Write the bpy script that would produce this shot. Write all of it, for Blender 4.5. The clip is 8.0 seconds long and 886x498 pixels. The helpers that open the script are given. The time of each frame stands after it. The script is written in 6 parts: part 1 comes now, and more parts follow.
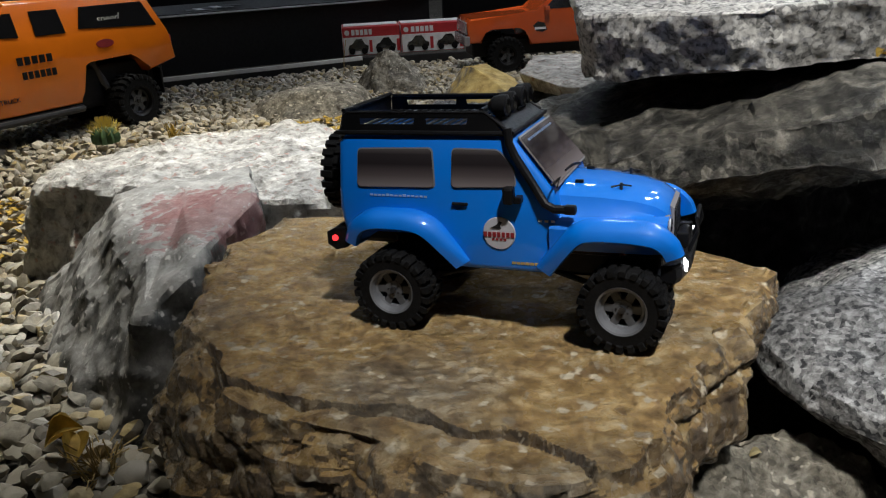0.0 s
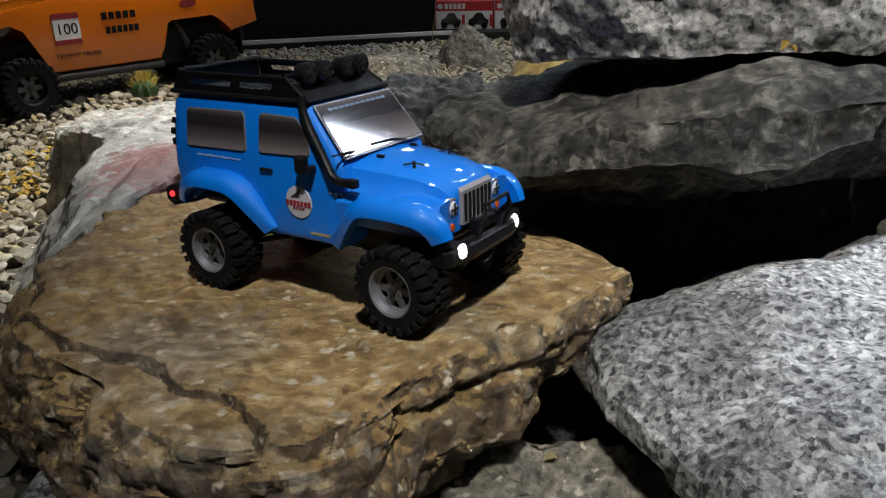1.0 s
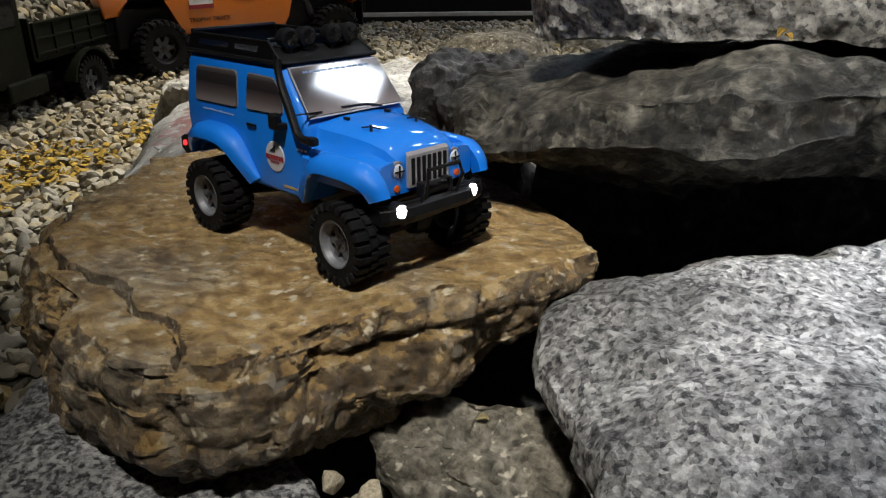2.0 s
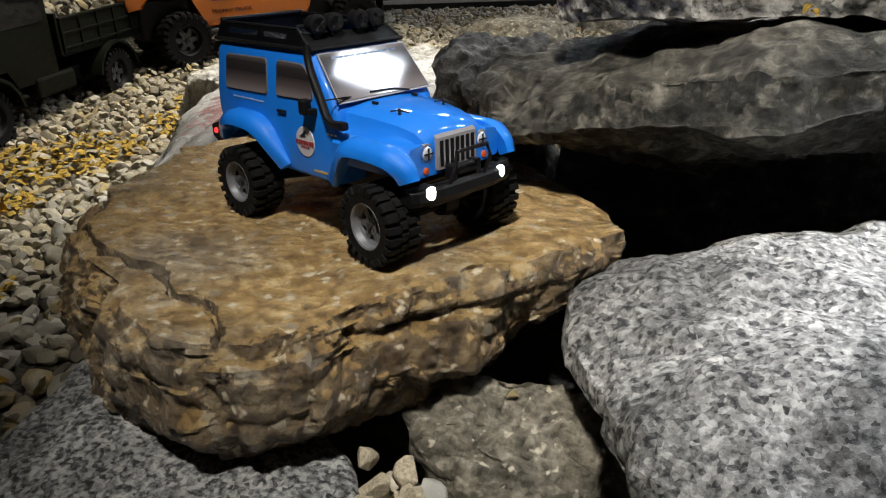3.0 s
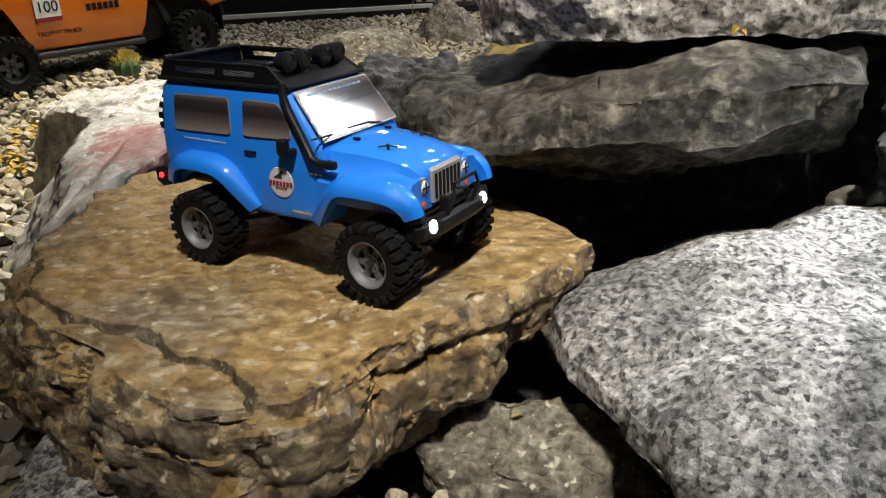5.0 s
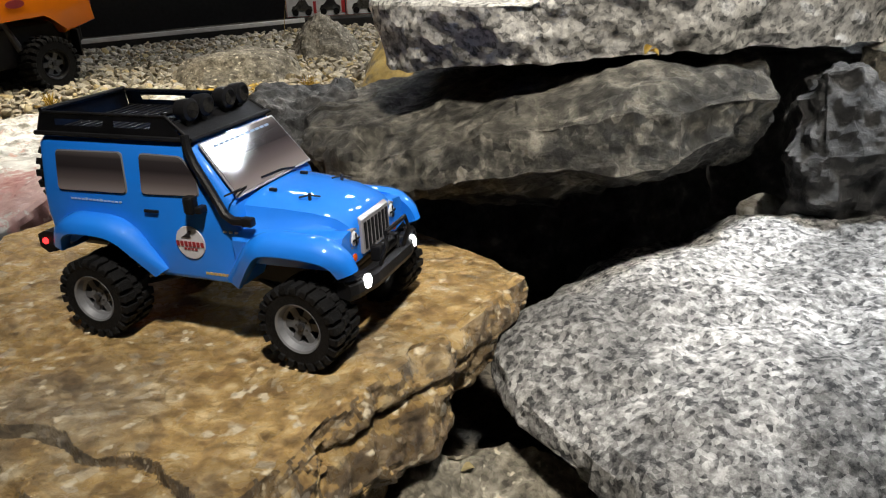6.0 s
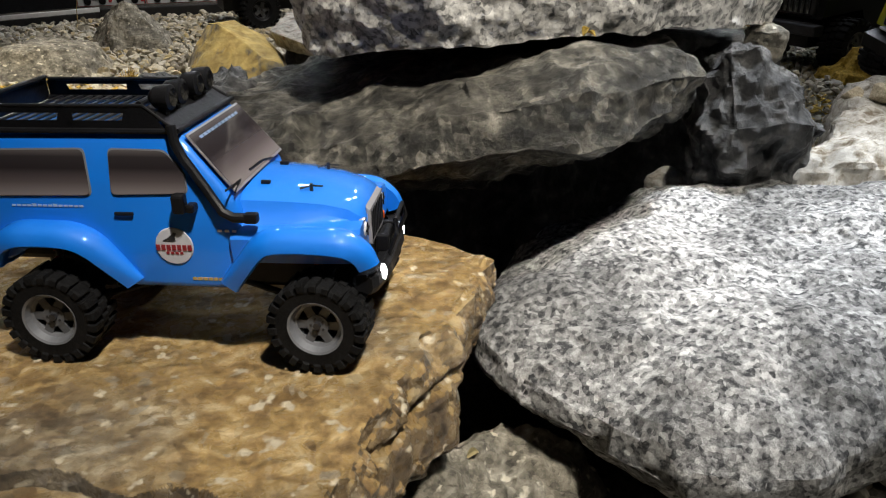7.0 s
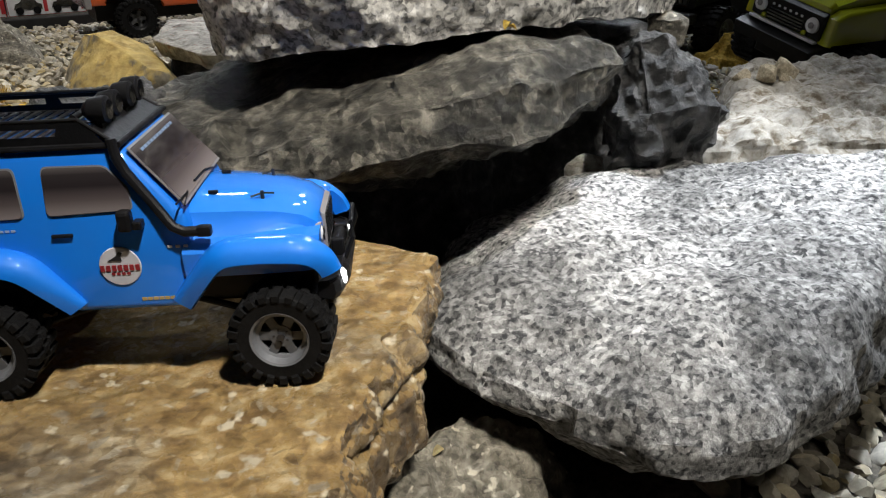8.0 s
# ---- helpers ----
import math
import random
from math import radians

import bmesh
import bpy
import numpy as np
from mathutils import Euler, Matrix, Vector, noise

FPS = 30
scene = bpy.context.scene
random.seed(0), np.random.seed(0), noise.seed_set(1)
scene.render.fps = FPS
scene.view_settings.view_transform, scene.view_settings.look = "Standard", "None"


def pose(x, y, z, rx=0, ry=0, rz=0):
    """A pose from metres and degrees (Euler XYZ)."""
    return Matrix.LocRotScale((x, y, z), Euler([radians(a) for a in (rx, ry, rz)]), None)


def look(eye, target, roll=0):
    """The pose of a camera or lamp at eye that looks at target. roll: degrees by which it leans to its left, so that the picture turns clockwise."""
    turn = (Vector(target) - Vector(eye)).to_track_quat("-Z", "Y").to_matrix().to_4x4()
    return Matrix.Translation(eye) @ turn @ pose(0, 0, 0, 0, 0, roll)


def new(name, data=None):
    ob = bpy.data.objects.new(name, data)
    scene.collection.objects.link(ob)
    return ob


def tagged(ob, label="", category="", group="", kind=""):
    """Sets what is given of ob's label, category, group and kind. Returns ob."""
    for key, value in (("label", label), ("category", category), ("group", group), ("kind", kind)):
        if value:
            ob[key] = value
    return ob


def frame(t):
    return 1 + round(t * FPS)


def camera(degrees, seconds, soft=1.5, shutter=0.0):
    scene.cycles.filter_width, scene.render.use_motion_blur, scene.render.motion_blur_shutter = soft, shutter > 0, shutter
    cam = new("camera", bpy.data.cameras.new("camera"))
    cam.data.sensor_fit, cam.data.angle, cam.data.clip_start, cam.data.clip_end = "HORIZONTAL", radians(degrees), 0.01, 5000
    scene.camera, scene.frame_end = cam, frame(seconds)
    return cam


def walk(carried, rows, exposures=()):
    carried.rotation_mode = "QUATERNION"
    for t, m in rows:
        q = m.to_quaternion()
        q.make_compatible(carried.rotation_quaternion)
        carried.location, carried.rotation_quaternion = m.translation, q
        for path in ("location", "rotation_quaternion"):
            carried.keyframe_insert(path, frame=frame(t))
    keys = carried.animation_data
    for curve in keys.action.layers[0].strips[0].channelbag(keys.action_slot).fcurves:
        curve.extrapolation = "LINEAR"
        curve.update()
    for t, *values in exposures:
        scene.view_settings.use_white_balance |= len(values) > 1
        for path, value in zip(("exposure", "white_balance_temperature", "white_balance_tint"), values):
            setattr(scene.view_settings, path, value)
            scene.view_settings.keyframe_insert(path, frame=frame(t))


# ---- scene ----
# the camera and its way
cam = camera(58.5, 8.0, soft=1.15)
PATH = [
    (0, (0.255, 0.192, 0.402), (0.112, 2.047, -0.33), -2.9),
    (0.5, (0.327, 0.19, 0.393), (0.055, 2.026, -0.353), -2.5),
    (1, (0.471, 0.23, 0.389), (-0.003, 2.014, -0.381), -1.1),
    (1.5, (0.563, 0.24, 0.398), (-0.17, 1.919, -0.404), -0.6),
    (1.7, (0.589, 0.243, 0.391), (-0.187, 1.901, -0.415), -0.2),
    (2.8, (0.606, 0.245, 0.386), (-0.235, 1.857, -0.446), -1.4),
    (3, (0.599, 0.233, 0.387), (-0.245, 1.84, -0.451), -1.8),
    (3.5, (0.572, 0.212, 0.389), (-0.262, 1.823, -0.452), -2.4),
    (4, (0.56, 0.209, 0.397), (-0.155, 1.874, -0.448), -1.8),
    (4.2, (0.556, 0.206, 0.399), (-0.102, 1.896, -0.446), -1.7),
    (5.3, (0.473, 0.196, 0.41), (0.138, 1.985, -0.42), -1.5),
    (5.5, (0.472, 0.207, 0.412), (0.205, 2.009, -0.414), -1.8),
    (6, (0.449, 0.235, 0.418), (0.307, 2.049, -0.412), -2.1),
    (6.5, (0.359, 0.247, 0.413), (0.411, 2.061, -0.426), -0.8),
    (7, (0.319, 0.252, 0.41), (0.696, 2.022, -0.441), 0.6),
    (7.5, (0.306, 0.257, 0.409), (0.877, 1.972, -0.447), 0.5),
    (8, (0.282, 0.264, 0.407), (0.923, 1.959, -0.441), -0.1),
]
walk(cam, [(t, look(eye, target, roll)) for t, eye, target, roll in PATH],
     [(0, -0.62, 5700, 10), (0.5, -0.58, 5450, 10), (1, -0.7, 5700, 10), (1.5, -0.72, 5900, 10), (3, -0.4, 6050, 10), (3.5, -0.22, 6300, 10), (4, -0.12, 6350, 10), (5.5, -0.1, 6250, 10), (6, -0.1, 6250, 10), (6.5, -0.08, 6200, 10), (8, -0.08, 6050, 10)])

# light: a dim hall at night, lit by spots and panels under a dark ceiling
world = bpy.data.worlds.new("hall_air")
world.use_nodes = True
world.node_tree.nodes["Background"].inputs[0].default_value = (0.9, 0.95, 1.0, 1)
world.node_tree.nodes["Background"].inputs[1].default_value = 0.0006
scene.world = world


def area_lamp(name, eye, target, size, watts, colour):
    data = bpy.data.lights.new(name, "AREA")
    data.shape, data.size, data.size_y = "RECTANGLE", size[0], size[1]
    data.energy, data.color = watts, colour
    ob = new(name, data)
    ob.matrix_world = look(eye, target)
    return ob


def spot_lamp(name, eye, target, degrees, watts, colour, radius=0.06, blend=0.8):
    data = bpy.data.lights.new(name, "SPOT")
    data.energy, data.spot_size, data.spot_blend, data.shadow_soft_size, data.color = watts, radians(degrees), blend, radius, colour
    ob = new(name, data)
    ob.matrix_world = look(eye, target)
    return ob


WARM, COOL = (1.0, 0.91, 0.77), (0.95, 0.98, 1.0)
area_lamp("ceiling_panel_lamp", (3.0, 3.95, 3.0), (0.6, 0.9, 0.1), (0.26, 0.5), 36, COOL)
area_lamp("ceiling_panel_lamp", (2.12, 2.86, 3.0), (0.6, 0.9, 0.1), (0.18, 0.34), 16, COOL)
area_lamp("ceiling_panel_lamp", (0.55, 1.35, 3.2), (0.45, 0.85, 0.1), (0.25, 0.25), 9, WARM)
spot_lamp("track_spot", (-0.15, 2.25, 3.0), (-0.34, 1.55, 0.0), 35, 860, (1.0, 0.87, 0.64), 0.08, 1.0)
spot_lamp("track_spot", (0.9, -0.9, 3.1), (0.66, 0.99, 0.3), 18, 430, WARM, 0.08, 1.0)
spot_lamp("track_spot", (0.85, -0.55, 2.9), (0.36, 0.74, 0.13), 14.5, 620, WARM, 0.08, 1.0)
spot_lamp("track_spot", (1.4, 0.9, 2.9), (0.8, 0.77, 0.14), 14.5, 760, COOL, 0.08, 1.0)
spot_lamp("track_spot", (0.35, 2.1, 3.0), (-0.02, 1.22, 0.12), 17, 420, COOL, 0.08, 1.0)
spot_lamp("track_spot", (0.5, 1.6, 3.0), (0.35, 2.65, 0.05), 30, 300, WARM, 0.06, 1.0)
# the hall's other ceiling lamps, far off: they show as small bright spots in the lacquer
area_lamp("far_ceiling_lamp", (2.95, 5.4, 2.78), (0.3, 0.7, 0.2), (0.28, 0.3), 20, COOL)
for far_x in (-2.2, -0.7, 0.9):
    area_lamp("far_ceiling_lamp", (far_x, 5.3, 3.1), (0.3, 0.7, 0.2), (0.42, 0.26), 15, COOL)
# ---- materials ----
def nodes_of(name):
    m = bpy.data.materials.new(name)
    m.use_nodes = True
    return m, m.node_tree.nodes, m.node_tree.links, m.node_tree.nodes["Principled BSDF"]


def ramp(nt, links, source, stops):
    r = nt.new("ShaderNodeValToRGB")
    while len(r.color_ramp.elements) < len(stops):
        r.color_ramp.elements.new(0.5)
    for e, (p, c) in zip(r.color_ramp.elements, stops):
        e.position, e.color = p, (*c, 1)
    links.new(source, r.inputs[0])
    return r.outputs[0]


def noise_tex(nt, links, coord, scale, detail=4, rough=0.6, warp=0.0):
    n = nt.new("ShaderNodeTexNoise")
    n.inputs["Scale"].default_value, n.inputs["Detail"].default_value = scale, detail
    n.inputs["Roughness"].default_value, n.inputs["Distortion"].default_value = rough, warp
    links.new(coord, n.inputs["Vector"])
    return n.outputs["Fac"]


def mixed(nt, links, kind, fac, a, b):
    m = nt.new("ShaderNodeMix")
    m.data_type, m.blend_type = "RGBA", kind
    for sock, v in ((m.inputs[0], fac), (m.inputs[6], a), (m.inputs[7], b)):
        if isinstance(v, (int, float)):
            sock.default_value = v
        elif isinstance(v, tuple):
            sock.default_value = (*v, 1)
        else:
            links.new(v, sock)
    return m.outputs[2]


def grey(v):
    return (v, v, v)


def lean_on(nt, links, coord, wobble, by):
    """Coordinates pushed aside by a wobble."""
    n = nt.new("ShaderNodeVectorMath")
    n.operation = "MULTIPLY_ADD"
    links.new(wobble, n.inputs[0])
    n.inputs[1].default_value = (by,) * 3
    links.new(coord, n.inputs[2])
    return n.outputs[0]


def stone(name, stops, grain=90, patch=9, patch_dark=0.45, rough=0.75, bump=0.4, bump_scale=120, specks=None, speck_scale=220, top=None, gloss=0.4, crisp=0.28, cell=1.6, chips=0.5, top_from=0.85, weather=None):
    """Stone: grain colours by stops, darker large patches, pale specks; top: another, paler tint of the upward faces.
    """
    m, nt, links, bsdf = nodes_of(name)
    co = nt.new("ShaderNodeTexCoord").outputs["Object"]
    g = noise_tex(nt, links, co, grain, 5, 0.65, 0.15)
    # grains: cells of random tone, mixed with the cloudy noise
    wob = nt.new("ShaderNodeTexNoise")
    wob.inputs["Scale"].default_value = grain * 0.8
    links.new(co, wob.inputs["Vector"])
    wob_colour = wob.outputs["Color"]
    vor = nt.new("ShaderNodeTexVoronoi")
    vor.inputs["Scale"].default_value = grain * cell
    links.new(lean_on(nt, links, co, wob_colour, 0.35 / grain), vor.inputs["Vector"])
    bw = nt.new("ShaderNodeSeparateColor")
    links.new(vor.outputs["Color"], bw.inputs[0])
    blend = nt.new("ShaderNodeMath")
    blend.operation = "MULTIPLY_ADD"
    links.new(bw.outputs[0], blend.inputs[0])
    blend.inputs[1].default_value = crisp
    scaled = nt.new("ShaderNodeMath")
    scaled.operation = "MULTIPLY_ADD"
    links.new(g, scaled.inputs[0])
    scaled.inputs[1].default_value, scaled.inputs[2].default_value = 1.0, -0.5 * crisp
    links.new(scaled.outputs[0], blend.inputs[2])
    g = blend.outputs[0]
    col = ramp(nt, links, g, stops)
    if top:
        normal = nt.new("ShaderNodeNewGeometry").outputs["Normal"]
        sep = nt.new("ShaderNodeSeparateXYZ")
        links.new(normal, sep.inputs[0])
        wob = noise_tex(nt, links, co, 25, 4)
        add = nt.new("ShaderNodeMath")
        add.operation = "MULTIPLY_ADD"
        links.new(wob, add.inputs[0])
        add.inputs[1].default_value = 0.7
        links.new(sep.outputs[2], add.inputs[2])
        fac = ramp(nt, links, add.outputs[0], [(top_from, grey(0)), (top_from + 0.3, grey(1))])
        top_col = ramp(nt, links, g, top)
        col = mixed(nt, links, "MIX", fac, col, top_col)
    if weather:
        w = noise_tex(nt, links, co, 7, 6, 0.65, 0.3)
        col = mixed(nt, links, "MIX", ramp(nt, links, w, [(0.52, grey(0)), (0.7, grey(0.75))]), col, ramp(nt, links, g, weather))
        q = nt.new("ShaderNodeTexVoronoi")
        q.inputs["Scale"].default_value = 150
        links.new(lean_on(nt, links, co, wob_colour, 0.014), q.inputs["Vector"])
        bright = nt.new("ShaderNodeSeparateColor")
        links.new(q.outputs["Color"], bright.inputs[0])
        col = mixed(nt, links, "MIX", ramp(nt, links, bright.outputs[1], [(0.92, grey(0)), (0.99, grey(0.5))]), col, weather[-1][1])
        col = mixed(nt, links, "MULTIPLY", 1.0, col, ramp(nt, links, bright.outputs[2], [(0.0, grey(0.72)), (0.4, grey(1.0))]))
    p = noise_tex(nt, links, co, patch, 3, 0.6, 0.6)
    shade = ramp(nt, links, p, [(0.36, grey(1 - patch_dark)), (0.62, grey(1.0))])
    col = mixed(nt, links, "MULTIPLY", 1.0, col, shade)
    if specks:
        s = noise_tex(nt, links, co, speck_scale, 2, 0.5)
        col = mixed(nt, links, "MIX", ramp(nt, links, s, [(0.63, grey(0)), (0.7, grey(1))]), col, specks)
    links.new(col, bsdf.inputs["Base Color"])
    links.new(ramp(nt, links, g, [(0.3, grey(rough + 0.12)), (0.75, grey(rough - 0.2))]), bsdf.inputs["Roughness"])
    bsdf.inputs["Specular IOR Level"].default_value = gloss
    b = nt.new("ShaderNodeBump")
    b.inputs["Strength"].default_value, b.inputs["Distance"].default_value = bump, 0.006
    flake = nt.new("ShaderNodeTexVoronoi")
    flake.inputs["Scale"].default_value, flake.inputs["Detail"].default_value = bump_scale * 0.5, 1.5
    links.new(lean_on(nt, links, co, wob_colour, 1.2 / bump_scale), flake.inputs["Vector"])
    relief = nt.new("ShaderNodeMath")
    relief.operation = "MULTIPLY_ADD"
    links.new(flake.outputs["Distance"], relief.inputs[0])
    relief.inputs[1].default_value = chips
    links.new(noise_tex(nt, links, co, bump_scale, 8, 0.75, 0.3), relief.inputs[2])
    links.new(relief.outputs[0], b.inputs["Height"])
    links.new(b.outputs[0], bsdf.inputs["Normal"])
    return m


def stained(m, centre, reach, colour, scale=85):
    """A weathered patch of another colour, broken up by noise, round a place on a stone."""
    nt, links = m.node_tree.nodes, m.node_tree.links
    bsdf = nt["Principled BSDF"]
    co = nt.new("ShaderNodeTexCoord").outputs["Object"]
    far = nt.new("ShaderNodeVectorMath")
    far.operation = "DISTANCE"
    links.new(co, far.inputs[0])
    far.inputs[1].default_value = centre
    mix = nt.new("ShaderNodeMath")
    mix.operation = "MULTIPLY_ADD"
    links.new(far.outputs["Value"], mix.inputs[0])
    mix.inputs[1].default_value = -0.55 / reach
    links.new(noise_tex(nt, links, co, scale, 5, 0.65, 0.4), mix.inputs[2])
    old = bsdf.inputs["Base Color"].links[0].from_socket
    links.new(mixed(nt, links, "MIX", ramp(nt, links, mix.outputs[0], [(0.2, grey(0)), (0.24, grey(0.7))]), old, colour), bsdf.inputs["Base Color"])


def plain(name, colour, rough=0.5, metal=0.0, vary=0.15, scale=40, bump=0.05, coat=0.0, emit=0.0, gloss=None):
    """Paint, plastic, rubber or metal with a little grain and wear."""
    m, nt, links, bsdf = nodes_of(name)
    co = nt.new("ShaderNodeTexCoord").outputs["Object"]
    n = noise_tex(nt, links, co, scale, 4)
    dark = tuple(c * (1 - vary) for c in colour)
    lite = tuple(min(1, c * (1 + vary)) for c in colour)
    links.new(ramp(nt, links, n, [(0.3, dark), (0.7, lite)]), bsdf.inputs["Base Color"])
    links.new(ramp(nt, links, noise_tex(nt, links, co, scale * 4, 3), [(0.3, grey(min(1, rough * 1.2))), (0.7, grey(rough * 0.85))]), bsdf.inputs["Roughness"])
    bsdf.inputs["Specular IOR Level"].default_value = gloss if gloss is not None else 0.3 if rough > 0.6 else 0.5
    bsdf.inputs["Metallic"].default_value, bsdf.inputs["Coat Weight"].default_value = metal, coat
    bsdf.inputs["Coat Roughness"].default_value = 0.04
    if bump:
        b = nt.new("ShaderNodeBump")
        b.inputs["Strength"].default_value, b.inputs["Distance"].default_value = bump, 0.001
        links.new(noise_tex(nt, links, co, scale * 12, 3), b.inputs["Height"])
        links.new(b.outputs[0], bsdf.inputs["Normal"])
    if emit:
        bsdf.inputs["Emission Color"].default_value, bsdf.inputs["Emission Strength"].default_value = (*colour, 1), emit
    return m


def pebbly(name, stops, island):
    """Small stones, each in a colour of its own."""
    m, nt, links, bsdf = nodes_of(name)
    co = nt.new("ShaderNodeTexCoord").outputs["Object"]
    if island:
        r = nt.new("ShaderNodeNewGeometry").outputs["Random Per Island"]
    else:
        r = nt.new("ShaderNodeObjectInfo").outputs["Random"]
    col = ramp(nt, links, r, stops)
    n = noise_tex(nt, links, co, 160, 4)
    col = mixed(nt, links, "MULTIPLY", 1.0, col, ramp(nt, links, n, [(0.3, grey(0.6)), (0.65, grey(1.0))]))
    links.new(col, bsdf.inputs["Base Color"])
    bsdf.inputs["Roughness"].default_value = 0.62
    b = nt.new("ShaderNodeBump")
    b.inputs["Strength"].default_value, b.inputs["Distance"].default_value = 0.3, 0.002
    links.new(noise_tex(nt, links, co, 300, 4), b.inputs["Height"])
    links.new(b.outputs[0], bsdf.inputs["Normal"])
    return m


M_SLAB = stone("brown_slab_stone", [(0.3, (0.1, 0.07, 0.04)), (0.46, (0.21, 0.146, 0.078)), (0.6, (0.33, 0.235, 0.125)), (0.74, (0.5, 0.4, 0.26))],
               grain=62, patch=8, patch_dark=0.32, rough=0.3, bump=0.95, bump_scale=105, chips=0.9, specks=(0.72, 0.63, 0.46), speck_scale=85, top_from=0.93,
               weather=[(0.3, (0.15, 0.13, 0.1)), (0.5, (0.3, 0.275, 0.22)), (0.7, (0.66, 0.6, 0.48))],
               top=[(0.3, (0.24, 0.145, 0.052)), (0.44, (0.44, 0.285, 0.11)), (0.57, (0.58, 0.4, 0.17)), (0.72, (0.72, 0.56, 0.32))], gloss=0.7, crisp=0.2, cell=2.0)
M_GRANITE = stone("pale_granite", [(0.3, (0.05, 0.05, 0.052)), (0.39, (0.19, 0.187, 0.182)), (0.48, (0.34, 0.333, 0.32)), (0.58, (0.5, 0.488, 0.468)), (0.7, (0.78, 0.765, 0.74))],
                  grain=165, patch=9, patch_dark=0.66, crisp=0.3, cell=1.7, rough=0.6, bump=0.6, bump_scale=120)
M_GRANITE_DARK = stone("grey_granite", [(0.33, (0.04, 0.041, 0.043)), (0.44, (0.18, 0.18, 0.183)), (0.55, (0.38, 0.38, 0.375)), (0.68, (0.62, 0.61, 0.59))],
                       grain=190, patch=12, patch_dark=0.5, rough=0.65, bump=0.5, bump_scale=190)
# upward faces coloured paler: light on the slab's crest, put into the stone colour
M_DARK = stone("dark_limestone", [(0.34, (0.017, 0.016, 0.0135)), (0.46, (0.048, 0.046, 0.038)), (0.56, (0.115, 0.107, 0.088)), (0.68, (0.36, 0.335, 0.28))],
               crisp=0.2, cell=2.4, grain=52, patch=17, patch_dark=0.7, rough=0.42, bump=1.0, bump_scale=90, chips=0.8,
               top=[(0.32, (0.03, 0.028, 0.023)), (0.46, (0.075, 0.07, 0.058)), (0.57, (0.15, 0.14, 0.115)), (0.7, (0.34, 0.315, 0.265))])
M_CREAM = stone("cream_white_stone", crisp=0.14, cell=2.5, stops=[(0.32, (0.19, 0.15, 0.1)), (0.44, (0.42, 0.385, 0.32)), (0.54, (0.58, 0.55, 0.49)), (0.72, (0.75, 0.73, 0.68))],
                grain=52, patch=14, patch_dark=0.45, rough=0.7, bump=0.9, bump_scale=60)
M_BASALT = stone("blackish_stone", [(0.3, (0.014, 0.014, 0.015)), (0.46, (0.042, 0.042, 0.042)), (0.6, (0.1, 0.097, 0.094)), (0.74, (0.26, 0.25, 0.24))],
                 crisp=0.1, cell=3, grain=42, patch=14, patch_dark=0.5, rough=0.6, bump=0.9, bump_scale=70)
M_COARSE = stone("coarse_speckled_granite", [(0.3, (0.13, 0.128, 0.12)), (0.41, (0.36, 0.35, 0.33)), (0.52, (0.6, 0.58, 0.54)), (0.66, (0.82, 0.8, 0.75))],
                 grain=150, patch=9, patch_dark=0.25, rough=0.62, bump=0.35, bump_scale=130)
# upward faces coloured a paler grey than the sides
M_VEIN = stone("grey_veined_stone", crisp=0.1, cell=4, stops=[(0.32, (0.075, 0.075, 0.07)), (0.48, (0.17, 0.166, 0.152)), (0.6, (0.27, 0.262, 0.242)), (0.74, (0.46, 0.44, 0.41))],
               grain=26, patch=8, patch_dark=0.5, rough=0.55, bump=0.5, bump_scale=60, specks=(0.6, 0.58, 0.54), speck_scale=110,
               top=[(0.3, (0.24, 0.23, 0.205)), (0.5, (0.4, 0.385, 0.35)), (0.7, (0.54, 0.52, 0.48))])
stained(M_VEIN, (-0.05, 0.97, 0.14), 0.13, (0.2, 0.075, 0.07))
stained(M_VEIN, (-0.09, 1.01, 0.13), 0.09, (0.24, 0.1, 0.09))
M_PALE = stone("pale_chalky_stone", crisp=0.12, cell=2.5, stops=[(0.28, (0.2, 0.18, 0.15)), (0.42, (0.46, 0.44, 0.4)), (0.55, (0.67, 0.65, 0.6)), (0.7, (0.8, 0.78, 0.73))],
               grain=55, patch=16, patch_dark=0.5, rough=0.7, bump=0.95, bump_scale=60, specks=(0.38, 0.25, 0.21), speck_scale=75)
M_TAN = stone("tan_sandstone", crisp=0.1, cell=4, stops=[(0.3, (0.12, 0.105, 0.08)), (0.5, (0.26, 0.23, 0.17)), (0.7, (0.4, 0.35, 0.25))],
              grain=30, patch=12, patch_dark=0.5, rough=0.75, bump=0.5, bump_scale=60,
              top=[(0.3, (0.4, 0.28, 0.09)), (0.6, (0.62, 0.47, 0.16))])
M_OLIVE = stone("olive_grey_stone", crisp=0.14, cell=4, stops=[(0.3, (0.06, 0.052, 0.038)), (0.46, (0.19, 0.17, 0.128)), (0.6, (0.33, 0.3, 0.235)), (0.74, (0.54, 0.5, 0.41))],
                specks=(0.6, 0.55, 0.44), speck_scale=100, gloss=0.6, grain=70, patch=14, patch_dark=0.6, rough=0.65, bump=0.8, bump_scale=60)
PEB = [(0.0, (0.16, 0.14, 0.105)), (0.18, (0.32, 0.285, 0.21)), (0.42, (0.46, 0.415, 0.315)), (0.62, (0.55, 0.505, 0.405)), (0.78, (0.48, 0.37, 0.16)), (0.88, (0.3, 0.27, 0.22)), (1.0, (0.6, 0.57, 0.5))]
M_PEB = pebbly("gravel_stone", PEB, True)
M_PEB1 = pebbly("loose_gravel_stone", PEB, False)
